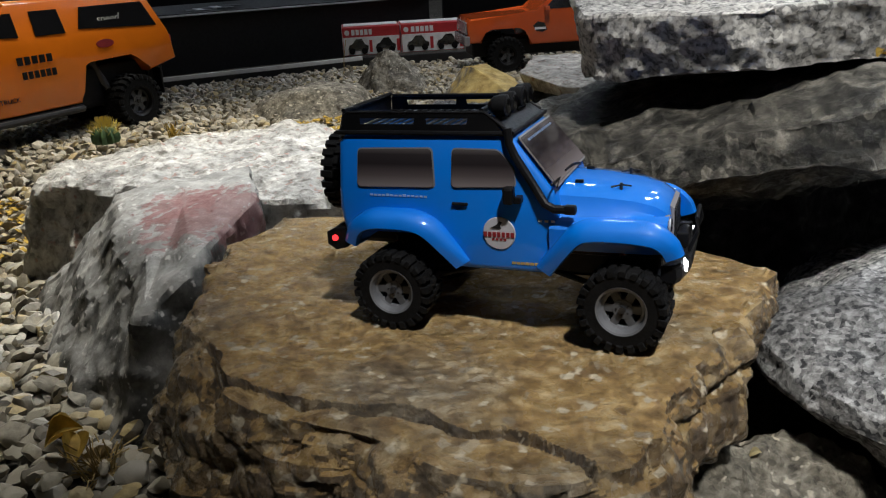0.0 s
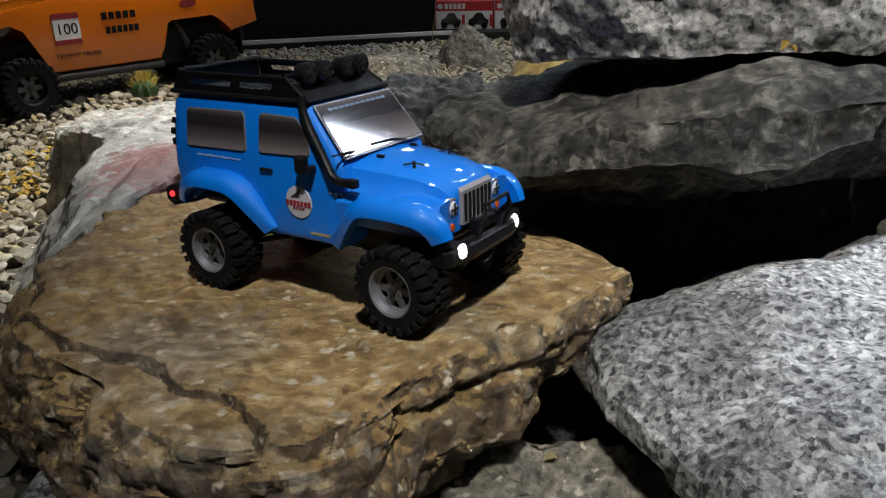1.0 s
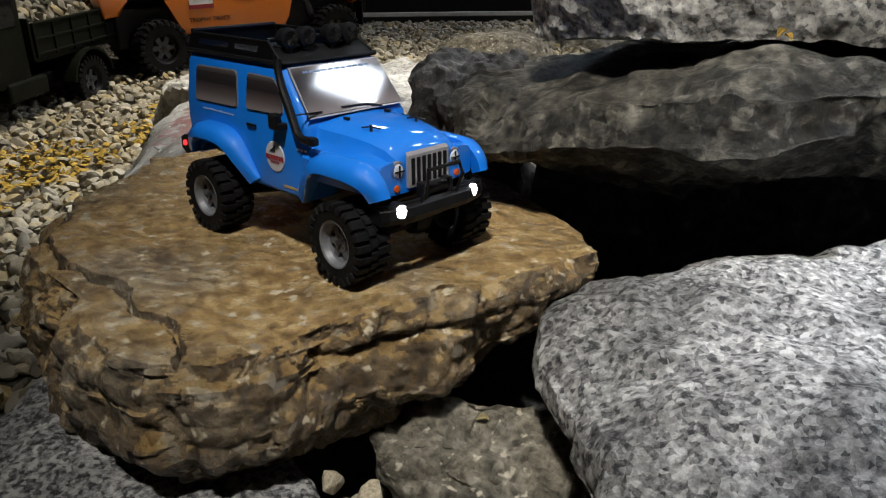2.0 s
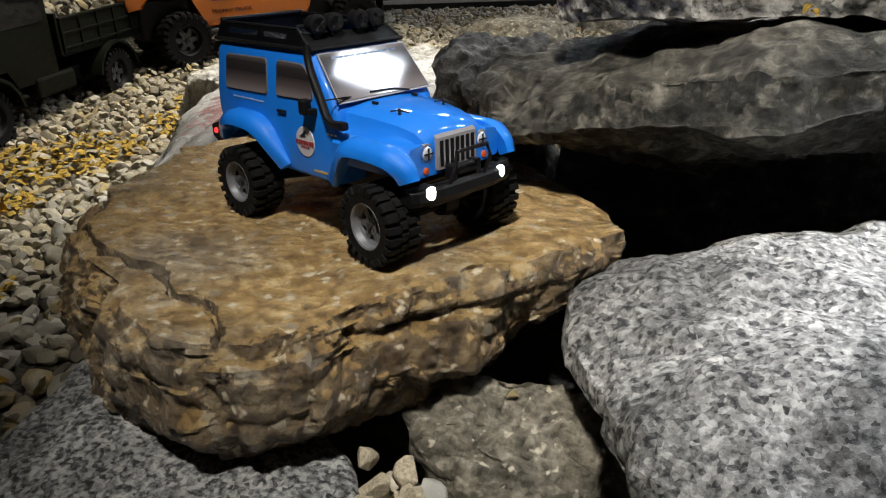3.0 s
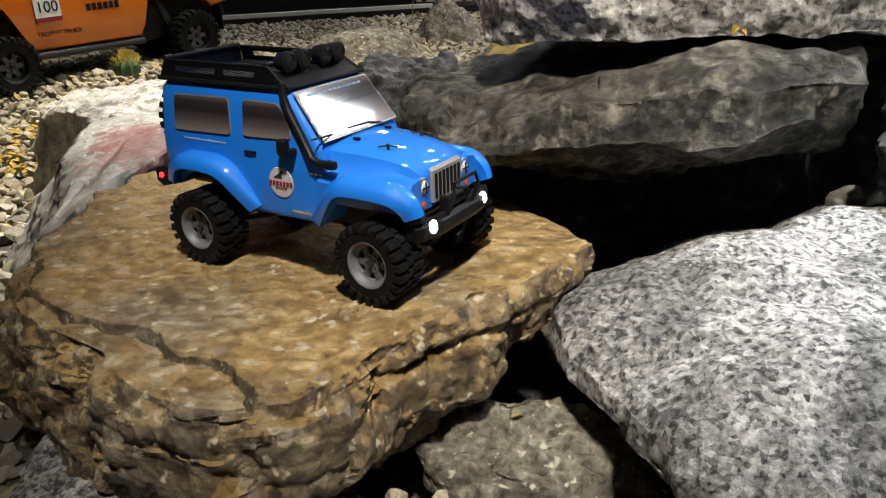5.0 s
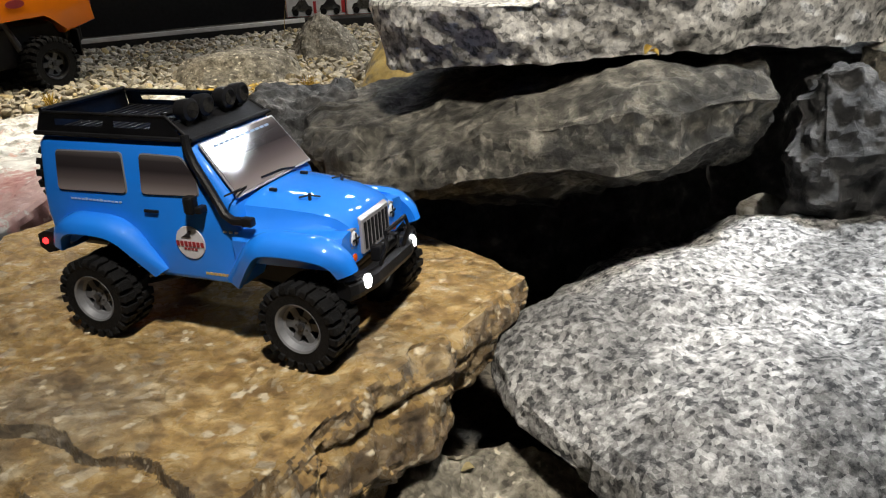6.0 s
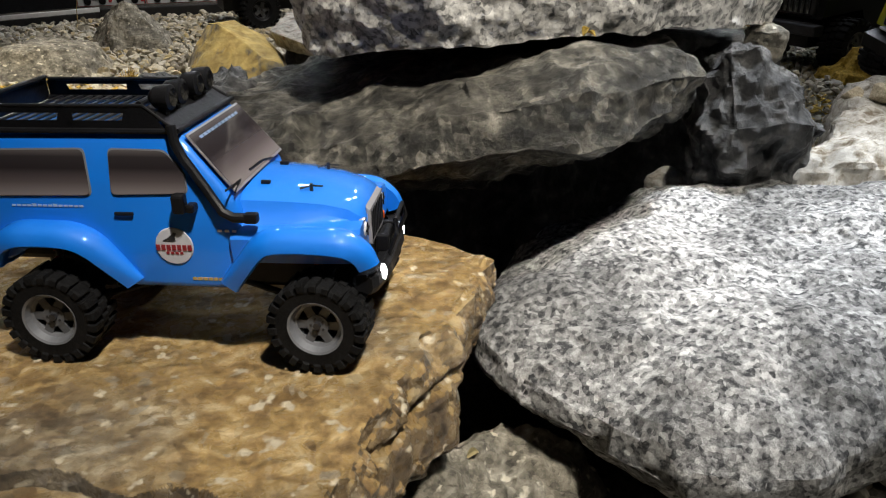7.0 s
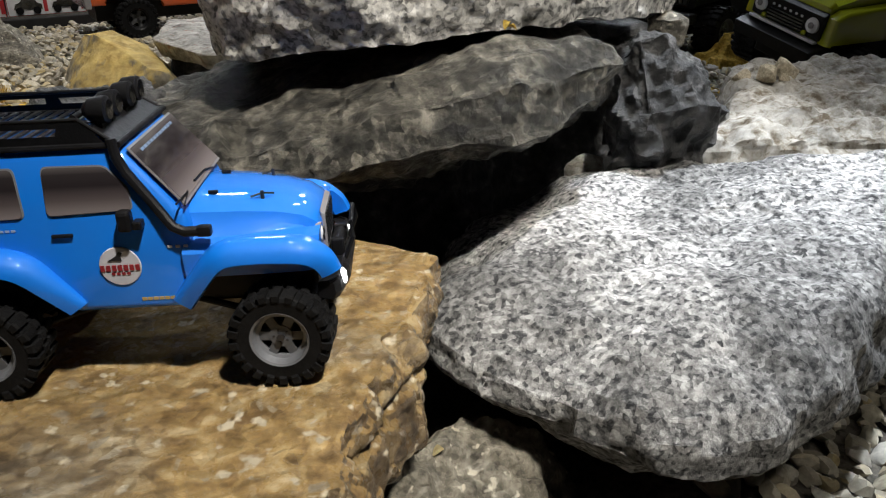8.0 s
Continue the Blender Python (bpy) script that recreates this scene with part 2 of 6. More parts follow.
M_EARTH = stone("gravel_bed", [(0.35, (0.05, 0.045, 0.035)), (0.6, (0.16, 0.14, 0.11))], grain=120, bump_scale=150)
M_BLUE = plain("blue_lacquer", (0.005, 0.18, 0.76), 0.6, 0.0, 0.04, 12, 0.0, 1.0)
M_BLACK = plain("black_plastic", (0.007, 0.007, 0.008), 0.42, 0.0, 0.3, 60, 0.2, gloss=0.22)
M_TYRE = plain("black_rubber", (0.006, 0.006, 0.0065), 0.65, 0.0, 0.4, 120, 0.5, gloss=0.15)
M_RIM = plain("grey_rim_plastic", (0.17, 0.175, 0.19), 0.5, 0.3, 0.15, 60, 0.1)
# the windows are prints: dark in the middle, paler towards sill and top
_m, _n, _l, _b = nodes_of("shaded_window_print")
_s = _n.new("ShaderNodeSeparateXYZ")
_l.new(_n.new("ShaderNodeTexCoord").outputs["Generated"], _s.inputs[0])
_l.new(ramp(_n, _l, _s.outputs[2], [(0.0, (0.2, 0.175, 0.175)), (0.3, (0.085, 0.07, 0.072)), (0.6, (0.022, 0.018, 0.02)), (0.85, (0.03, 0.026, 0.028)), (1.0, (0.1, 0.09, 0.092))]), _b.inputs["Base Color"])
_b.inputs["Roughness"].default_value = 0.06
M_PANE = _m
M_RIMDARK = plain("dark_rim_plastic", (0.1, 0.103, 0.112), 0.45, 0.2, 0.2, 60, 0.1, gloss=0.3)
M_FRAME = plain("silver_window_frame", (0.24, 0.25, 0.27), 0.35, 0.3, 0.1)
M_WHITE = plain("white_print", (0.72, 0.72, 0.74), 0.5)
M_BADGE = plain("grey_badge_print", (0.5, 0.5, 0.54), 0.5)
M_FAINT = plain("pale_blue_print", (0.3, 0.42, 0.62), 0.5)
M_CHROME = plain("chrome_trim", (0.36, 0.35, 0.37), 0.2, 0.35, 0.1)
M_LENS = plain("clear_lamp_lens", (0.62, 0.65, 0.7), 0.1, 0.0, 0.1, 60, 0.0, 0.8)
M_RED = plain("dark_red_print", (0.24, 0.02, 0.025), 0.45)
M_SPRING = plain("red_spring_steel", (0.2, 0.02, 0.015), 0.4, 0.3)
M_AMBER = plain("amber_lens", (0.65, 0.1, 0.01), 0.2)
M_REDLED = plain("red_lamp", (1.0, 0.03, 0.03), 0.3, emit=3.0)
M_LED = plain("white_led", (1.0, 0.98, 0.95), 0.3, emit=14.0)
M_GOLD = plain("gold_print", (0.4, 0.3, 0.1), 0.4)
M_STEEL = plain("dark_steel", (0.05, 0.05, 0.055), 0.4, 0.7, 0.2)
M_ORANGE = plain("orange_lacquer", (0.62, 0.15, 0.002), 0.2, 0.0, 0.06, 10, 0.0, 1.0)
M_REDORANGE = plain("red_orange_lacquer", (0.62, 0.1, 0.015), 0.2, 0.0, 0.06, 10, 0.0, 1.0)
M_ARMY = plain("olive_drab_paint", (0.0055, 0.0065, 0.0038), 0.55, 0.0, 0.2, 30, 0.1, gloss=0.15)
M_LIME = plain("lime_green_lacquer", (0.34, 0.38, 0.012), 0.2, 0.0, 0.06, 10, 0.0, 1.0)
M_GLASS = plain("black_glass", (0.008, 0.008, 0.009), 0.08, 0.0, 0.2, 10, 0.0, 0.8)
M_PLINTH = plain("black_plinth_board", (0.006, 0.006, 0.007), 0.55, 0.0, 0.3, 20, 0.05)
M_ALU = plain("bright_aluminium", (0.72, 0.72, 0.74), 0.4, 0.15, 0.1)
M_CARTON = plain("red_carton_print", (0.42, 0.025, 0.03), 0.5)
M_WALL = plain("dark_hall_wall", (0.014, 0.014, 0.016), 0.9, 0.0, 0.2, 3)
M_CHUNK = plain("beige_broken_stone", (0.47, 0.41, 0.3), 0.8, 0.0, 0.45, 5, 0.6)
M_SPINE = plain("yellow_spines", (0.6, 0.48, 0.1), 0.6)
M_LEAF = plain("dry_yellow_leaf", (0.5, 0.34, 0.05), 0.6, 0.0, 0.3, 90)
M_HUSK = plain("pale_dry_leaf", (0.5, 0.42, 0.22), 0.6, 0.0, 0.3, 90)
M_STRAW = plain("dry_straw", (0.34, 0.25, 0.1), 0.7, 0.0, 0.35, 60)
M_CACTUS = plain("green_cactus", (0.05, 0.1, 0.03), 0.55, 0.0, 0.3, 80)
M_MOSS = plain("yellow_moss", (0.4, 0.27, 0.045), 0.9, 0.0, 0.6, 150)
# ---- helpers for building ----
def hashed(i, j, k, seed):
    h = (i * 374761393 + j * 668265263 + k * 2147483647 + seed * 1274126177) & 0xFFFFFFFF
    h = ((h ^ (h >> 13)) * 1274126177) & 0xFFFFFFFF
    h = ((h ^ (h >> 16)) * 2246822519) & 0xFFFFFFFF
    return ((h ^ (h >> 15)) & 0xFFFFFF) / float(0xFFFFFF)


def value_noise(p, seed=0):
    q = np.floor(p).astype(np.int64)
    f = p - q
    f = f * f * (3 - 2 * f)
    out = 0
    for a in (0, 1):
        for b in (0, 1):
            for c in (0, 1):
                w = (f[:, 0] if a else 1 - f[:, 0]) * (f[:, 1] if b else 1 - f[:, 1]) * (f[:, 2] if c else 1 - f[:, 2])
                out = out + w * hashed(q[:, 0] + a, q[:, 1] + b, q[:, 2] + c, seed)
    return out * 2 - 1


def fbm(p, octaves=4, seed=0):
    out, amp, total = 0, 1.0, 0.0
    for o in range(octaves):
        out = out + amp * value_noise(p * 2.03 ** o + 17.3 * o, seed + o)
        total, amp = total + amp, amp * 0.52
    return out / total


def facets(p, seed=0):
    """Chipped stone: hollow scoops of their own tilt that meet in sharp ridges."""
    q = np.floor(p).astype(np.int64)
    best = np.full(len(p), 9.0)
    for a in (-1, 0, 1):
        for b in (-1, 0, 1):
            for c in (-1, 0, 1):
                i, j, k = q[:, 0] + a, q[:, 1] + b, q[:, 2] + c
                v = np.stack([i + hashed(i, j, k, seed), j + hashed(i, j, k, seed + 1), k + hashed(i, j, k, seed + 2)], 1)
                d = p - v
                r = 0.5 * (d * d).sum(1)
                tilt = np.stack([hashed(i, j, k, seed + s) * 2 - 1 for s in (3, 4, 5)], 1)
                best = np.minimum(best, r + 0.75 * (tilt * d).sum(1) + 0.45 * hashed(i, j, k, seed + 6))
    return (best + -0.036) * 1.55


def step(v):
    v = np.clip(v, 0, 1)
    return v * v * (3 - 2 * v)


def link_mesh(name, verts, faces, material, parent=None, label="", smooth=True):
    me = bpy.data.meshes.new(name)
    me.from_pydata([tuple(v) for v in verts], [], faces)
    me.materials.append(material)
    me.polygons.foreach_set("use_smooth", [smooth] * len(me.polygons))
    me.update()
    ob = new(name, me)
    if parent:
        ob.parent = parent
    if label:
        tagged(ob, label)
    return ob


def part(name, bm, material, parent=None, label="", smooth=False, sharp=0):
    bmesh.ops.recalc_face_normals(bm, faces=bm.faces)
    me = bpy.data.meshes.new(name)
    bm.to_mesh(me)
    bm.free()
    me.materials.append(material)
    me.polygons.foreach_set("use_smooth", [smooth] * len(me.polygons))
    if smooth:
        me.set_sharp_from_angle(angle=radians(sharp or 32))
    ob = new(name, me)
    if parent:
        ob.parent = parent
    if label:
        tagged(ob, label)
    return ob


def thing(name, m, label, category, group=""):
    ob = new(name)
    ob.empty_display_size = 0.02
    ob.matrix_world = m
    return tagged(ob, label, category, group)


def add_box(bm, x0, x1, y0, y1, z0, z1, bevel=0.0, m=None):
    r = bmesh.ops.create_cube(bm, size=1, matrix=Matrix.LocRotScale(((x0 + x1) / 2, (y0 + y1) / 2, (z0 + z1) / 2), None, (abs(x1 - x0), abs(y1 - y0), abs(z1 - z0))))
    vs = r["verts"]
    if bevel:
        es = list({e for v in vs for e in v.link_edges})
        out = bmesh.ops.bevel(bm, geom=es, offset=bevel, segments=2, affect="EDGES", profile=0.5)
        vs = list({v for f in out["faces"] for v in f.verts} | {v for v in vs if v.is_valid})
    if m is not None:
        bmesh.ops.transform(bm, matrix=m, verts=vs)
    return vs


def box(x0, x1, y0, y1, z0, z1, bevel=0.0):
    bm = bmesh.new()
    add_box(bm, x0, x1, y0, y1, z0, z1, bevel)
    return bm


def add_prism(bm, outline, y0, y1, bevel=0.0, segments=2, squeeze=None):
    """A side outline of (x, z) carried from y0 to y1; squeeze(x, z) scales y."""
    def at(x, z, y):
        return (x, y * (squeeze(x, z) if squeeze else 1), z)
    a = [bm.verts.new(at(x, z, y0)) for x, z in outline]
    b = [bm.verts.new(at(x, z, y1)) for x, z in outline]
    n = len(outline)
    fs = [bm.faces.new(a), bm.faces.new(b[::-1])]
    caps = list(fs)
    for i in range(n):
        fs.append(bm.faces.new((a[i], b[i], b[(i + 1) % n], a[(i + 1) % n])))
    if bevel:
        es = [e for f in caps for e in f.edges]
        bmesh.ops.bevel(bm, geom=es, offset=bevel, segments=segments, affect="EDGES", profile=0.5)
    return fs


def prism(outline, y0, y1, bevel=0.0, segments=2, squeeze=None, fold=0.0):
    """As add_prism, in a mesh of its own; fold: the height at which the squeeze begins."""
    bm = bmesh.new()
    add_prism(bm, outline, y0, y1, bevel, segments)
    if squeeze:
        bmesh.ops.bisect_plane(bm, geom=bm.verts[:] + bm.edges[:] + bm.faces[:], plane_co=(0, 0, fold), plane_no=(0, 0, 1))
        for q in bm.verts:
            q.co.y *= squeeze(q.co.x, q.co.z)
    bmesh.ops.triangulate(bm, faces=[f for f in bm.faces if len(f.verts) > 4])
    return bm


def add_lathe(bm, profile, n, m=Matrix()):
    """A profile of (radius, y) turned about the y axis."""
    rings = []
    for r, y in profile:
        if r < 1e-6:
            rings.append([bm.verts.new(m @ Vector((0, y, 0)))])
        else:
            rings.append([bm.verts.new(m @ Vector((r * math.cos(2 * math.pi * i / n), y, r * math.sin(2 * math.pi * i / n)))) for i in range(n)])
    for a, b in zip(rings, rings[1:]):
        for i in range(n):
            j = (i + 1) % n
            if len(a) == 1 and len(b) > 1:
                bm.faces.new((a[0], b[i], b[j]))
            elif len(b) == 1 and len(a) > 1:
                bm.faces.new((a[i], b[0], a[j]))
            elif len(a) > 1:
                bm.faces.new((a[i], b[i], b[j], a[j]))


def lathe(profile, n=32, m=Matrix()):
    bm = bmesh.new()
    add_lathe(bm, profile, n, m)
    return bm


def add_tube(bm, pts, r, n=8):
    pts = [Vector(p) for p in pts]
    rings = []
    for i, p in enumerate(pts):
        d = (pts[min(i + 1, len(pts) - 1)] - pts[max(i - 1, 0)]).normalized()
        up = Vector((0, 0, 1)) if abs(d.z) < 0.9 else Vector((1, 0, 0))
        u = d.cross(up).normalized()
        v = d.cross(u)
        rings.append([bm.verts.new(p + r * (u * math.cos(2 * math.pi * k / n) + v * math.sin(2 * math.pi * k / n))) for k in range(n)])
    for a, b in zip(rings, rings[1:]):
        for k in range(n):
            bm.faces.new((a[k], a[(k + 1) % n], b[(k + 1) % n], b[k]))
    bm.faces.new(rings[0][::-1])
    bm.faces.new(rings[-1])


def tube(pts, r, n=8):
    bm = bmesh.new()
    add_tube(bm, pts, r, n)
    return bm


# ---- rocks ----
def loop_of(points, n, soft=2):
    """n evenly spaced points on a closed outline, its corners softened; returns the place on the outline too, to match another outline."""
    p = np.array(points, float)
    k = len(p)
    seg = np.linalg.norm(np.roll(p, -1, 0) - p, axis=1)
    s = np.concatenate([[0], np.cumsum(seg)])
    u = np.arange(n) / n * s[-1]
    i = np.clip(np.searchsorted(s, u, "right") - 1, 0, k - 1)
    return i, (u - s[i]) / seg[i]


def pick(points, i, f, soft):
    p = np.array(points, float)
    q = p[i] + (p[(i + 1) % len(p)] - p[i]) * f[:, None]
    for _ in range(soft):
        q = (np.roll(q, 1, 0) + 2 * q + np.roll(q, -1, 0)) / 4
    return q


def rock(name, top, bottom, material, label, n=200, caps=26, sides=14, edge=0.012, belly=0.0, bulge=0.006, rough=0.004, chip=0.006, chip_scale=22, layer=0.0,
         top_rough=0.5, soft=6, seed=1, shape=None, category="rock", mids=(), dome=None):
    """A stone between a top and a bottom outline, (x, y, z) each, point for point; mids: outlines between them; dome(x, y): the height of its top."""
    i, f = loop_of(top, n)
    t, foot = pick(top, i, f, soft), pick(bottom, i, f, soft)
    if dome:
        t[:, 2] = dome(t[:, 0], t[:, 1])
    levels = [t] + [pick(o, i, f, soft) for o in mids] + [foot]
    b = levels[1]
    c = t.mean(0)
    rings, tops = [], []
    inward = c - t
    dist = np.linalg.norm(inward[:, :2], axis=1)[:, None]
    drop = np.linalg.norm(t - b, axis=1)[:, None]
    for s in (np.arange(caps) + 0.5) / caps:
        s = s ** 0.8
        r = np.minimum(edge / dist, 0.4)
        q = c + (t + inward * r - c) * s
        q[:, 2] += bulge * (1 - s * s)
        if dome:
            q[:, 2] = dome(q[:, 0], q[:, 1])
        rings.append(q)
        tops.append(1.0)
    for a in (30, 60):
        k = np.minimum(edge / dist, 0.4) * (1 - math.sin(radians(a)))
        d = np.minimum(edge / drop, 0.4) * (1 - math.cos(radians(a)))
        rings.append(t + inward * k + (b - t) * d)
        tops.append(0.75)
    out = -inward / dist
    out[:, 2] = 0
    spans = [float(np.linalg.norm(q - p, axis=1).mean()) for p, q in zip(levels, levels[1:])]
    for k, (p, q) in enumerate(zip(levels, levels[1:])):
        count = max(3, int(round(sides * spans[k] / sum(spans))))
        d = np.minimum(edge / drop, 0.4) if k == 0 else 0.0
        for j in range(count + (k == len(spans) - 1)):
            v = d + (1 - d) * j / count
            a = (sum(spans[:k]) + spans[k] * j / count) / sum(spans)
            rings.append(p + (q - p) * v + out * belly * math.sin(math.pi * a))
            tops.append(0.0)
    b = foot
    cb = b.mean(0)
    for s in (0.7, 0.35):
        rings.append(cb + (b - cb) * s)
        tops.append(0.0)
    peak = c.copy()
    peak[2] = dome(c[:1], c[1:2])[0] if dome else c[2] + bulge
    v = np.concatenate(rings + [peak[None], cb[None]])
    up = np.concatenate([np.full(n, x) for x in tops] + [[1.0], [0.0]])
    m = len(rings)
    faces = []
    for r in range(m - 1):
        for k in range(n):
            j = (k + 1) % n
            faces.append((r * n + k, r * n + n + k, r * n + n + j, r * n + j))
    faces += [(m * n, k, (k + 1) % n) for k in range(n)]
    faces += [(m * n + 1, (m - 1) * n + (k + 1) % n, (m - 1) * n + k) for k in range(n)]
    ob = link_mesh(name, v, faces, material)
    me = ob.data
    nor = np.zeros(len(v) * 3)
    me.vertices.foreach_get("normal", nor)
    nor = nor.reshape(-1, 3)
    amp = 1 - (1 - top_rough) * up
    d = amp * (chip * facets(v * chip_scale, seed * 7) + 0.5 * chip * facets(v * chip_scale * 2.3, seed * 7 + 9) + 0.28 * chip * facets(v * chip_scale * 5.1, seed * 7 + 21)) + amp * rough * fbm(v * 45, 4, seed) + 0.8 * rough * fbm(v * 14, 3, seed + 3)
    if layer:
        # broken beds: blocks of uneven depth, one over the other
        wob = fbm(v * 9, 3, seed + 5)
        bed = np.floor(v[:, 2] * 42 + 1.6 * wob).astype(np.int64)
        bx = np.floor(v[:, 0] * 26 + 1.5 * wob + 0.37 * bed).astype(np.int64)
        by = np.floor(v[:, 1] * 26 - 1.5 * wob + 0.61 * bed).astype(np.int64)
        d = d + (1 - up) * layer * (2 * hashed(bx, by, bed, seed + 8) - 1)
    v = v + nor * d[:, None]
    if shape:
        v = shape(v, up)
    me.vertices.foreach_set("co", v.ravel())
    me.update()
    me.set_sharp_from_angle(angle=radians(18))
    return tagged(ob, label, category)
# ---- the ground of gravel and the hall round it ----
def terrain(x, y):
    """The gravel bed dips gently on the trucks' side."""
    return -0.045 * step((-0.15 - x) / 0.4) * step((1.95 - y) / 0.7)


gx, gy = np.meshgrid(np.concatenate([[-6, -4, -2.5], np.linspace(-1.7, 2.6, 130), [3.5, 4.5, 6]]), np.concatenate([[-5, -3, -1.5], np.linspace(-0.4, 3.6, 120), [4.5, 6]]))
gz = terrain(gx, gy) - 0.006
gv = np.stack([gx.ravel(), gy.ravel(), gz.ravel()], 1)
gv[:, 2] += 0.004 * fbm(gv * 12, 3, 4)
R_, C_ = gx.shape
ground = link_mesh("ground", gv, [(r * C_ + c, r * C_ + c + 1, (r + 1) * C_ + c + 1, (r + 1) * C_ + c) for r in range(R_ - 1) for c in range(C_ - 1)], M_EARTH)
tagged(ground, "bed of pale gravel on dark earth", "ground", kind="structure")
for nm, b in (("wall_north", (-6, 6, 6, 6.2, -0.1, 4)), ("wall_south", (-6, 6, -5.2, -5, -0.1, 4)), ("wall_west", (-6.2, -6, -5, 6, -0.1, 4)), ("wall_east", (6, 6.2, -5, 6, -0.1, 4))):
    tagged(part(nm, box(*b), M_WALL), "plain dark wall of the hall", "wall", kind="structure")
tagged(part("ceiling", box(-6, 6, -5, 6, 4.0, 4.2), M_WALL), "plain dark ceiling of the hall", "ceiling", kind="structure")

# ---- the rock garden ----
CRACK = [(0.055, 0.655), (0.08, 0.615), (0.105, 0.6), (0.14, 0.582), (0.166, 0.579), (0.193, 0.576), (0.222, 0.56), (0.24, 0.551), (0.253, 0.555), (0.276, 0.542), (0.302, 0.522)]


def crack_shape(v, up):
    """A split along the front of the slab, its outer lip a little lower, and an undercut joint between two beds of its broken side."""
    c = np.array(CRACK)
    best, side = np.full(len(v), 9.0), np.zeros(len(v))
    wob = 0.006 * fbm(v * 34, 2, 77) + 0.004 * fbm(v * 95, 2, 78)
    for a, b in zip(c, c[1:]):
        d = b - a
        t = np.clip(((v[:, :2] - a) @ d) / (d @ d), 0, 1)
        q = v[:, :2] - (a + t[:, None] * d)
        r = np.hypot(q[:, 0], q[:, 1])
        s = (d[0] * q[:, 1] - d[1] * q[:, 0]) / np.linalg.norm(d)
        near = r < best
        side, best = np.where(near, s, side), np.where(near, r, best)
    side = side + wob
    along = step((0.305 - v[:, 0]) / 0.02) * step((v[:, 0] - 0.05) / 0.02)
    lip = step((-side) / 0.003) * step((0.06 + side) / 0.05) * along
    wide = 0.0004 + 0.0026 * np.clip(0.4 + 1.2 * fbm(v * 38, 2, 79), 0, 1)
    gap = step((wide + 0.0008 - np.abs(side)) / 0.0016) * step((0.03 - best) / 0.01) * along
    high = step((v[:, 2] - 0.1) / 0.04)
    v[:, 2] -= (0.004 * lip + 0.03 * gap * np.clip(0.85 + 1.1 * fbm(v * 25, 2, 5), 0.1, 1.2)) * high
    # the round drill notch in the edge
    notch = np.exp(-(((v[:, 0] - 0.402) / 0.007) ** 2 + ((v[:, 1] - 0.655) / 0.01) ** 2)) * step((v[:, 2] - 0.125) / 0.01)
    v[:, 0] -= 0.01 * notch
    v[:, 1] += 0.008 * notch
    v[:, 2] -= 0.006 * notch
    # the joint on the broken side
    way = v - np.array((0.25, 0.72, 0))
    way[:, 2] = 0
    way /= np.linalg.norm(way, axis=1)[:, None] + 1e-9
    level = 0.133 + 0.006 * fbm(v * 22, 2, 61) - 0.06 * np.clip(v[:, 0] - 0.39, 0, 1)
    on_side = (1 - up) * step((v[:, 0] - 0.318) / 0.02) * step((0.76 - v[:, 1]) / 0.05)
    open_ = np.clip(0.45 + 1.3 * fbm(v * 17, 2, 62), 0, 1)
    joint = np.exp(-((v[:, 2] - level) / 0.0035) ** 2) * on_side * open_
    hole = np.exp(-((v[:, 0] - 0.349) / 0.009) ** 2 - ((v[:, 1] - 0.563) / 0.012) ** 2 - ((v[:, 2] - 0.126) / 0.006) ** 2) * (1 - up)
    second = np.exp(-((v[:, 2] - 0.098 - 0.008 * fbm(v * 16, 2, 64)) / 0.003) ** 2) * on_side * np.clip(1.6 * fbm(v * 13, 2, 63), 0, 1)
    return v - way * (0.013 * joint + 0.022 * hole + 0.009 * second)[:, None]


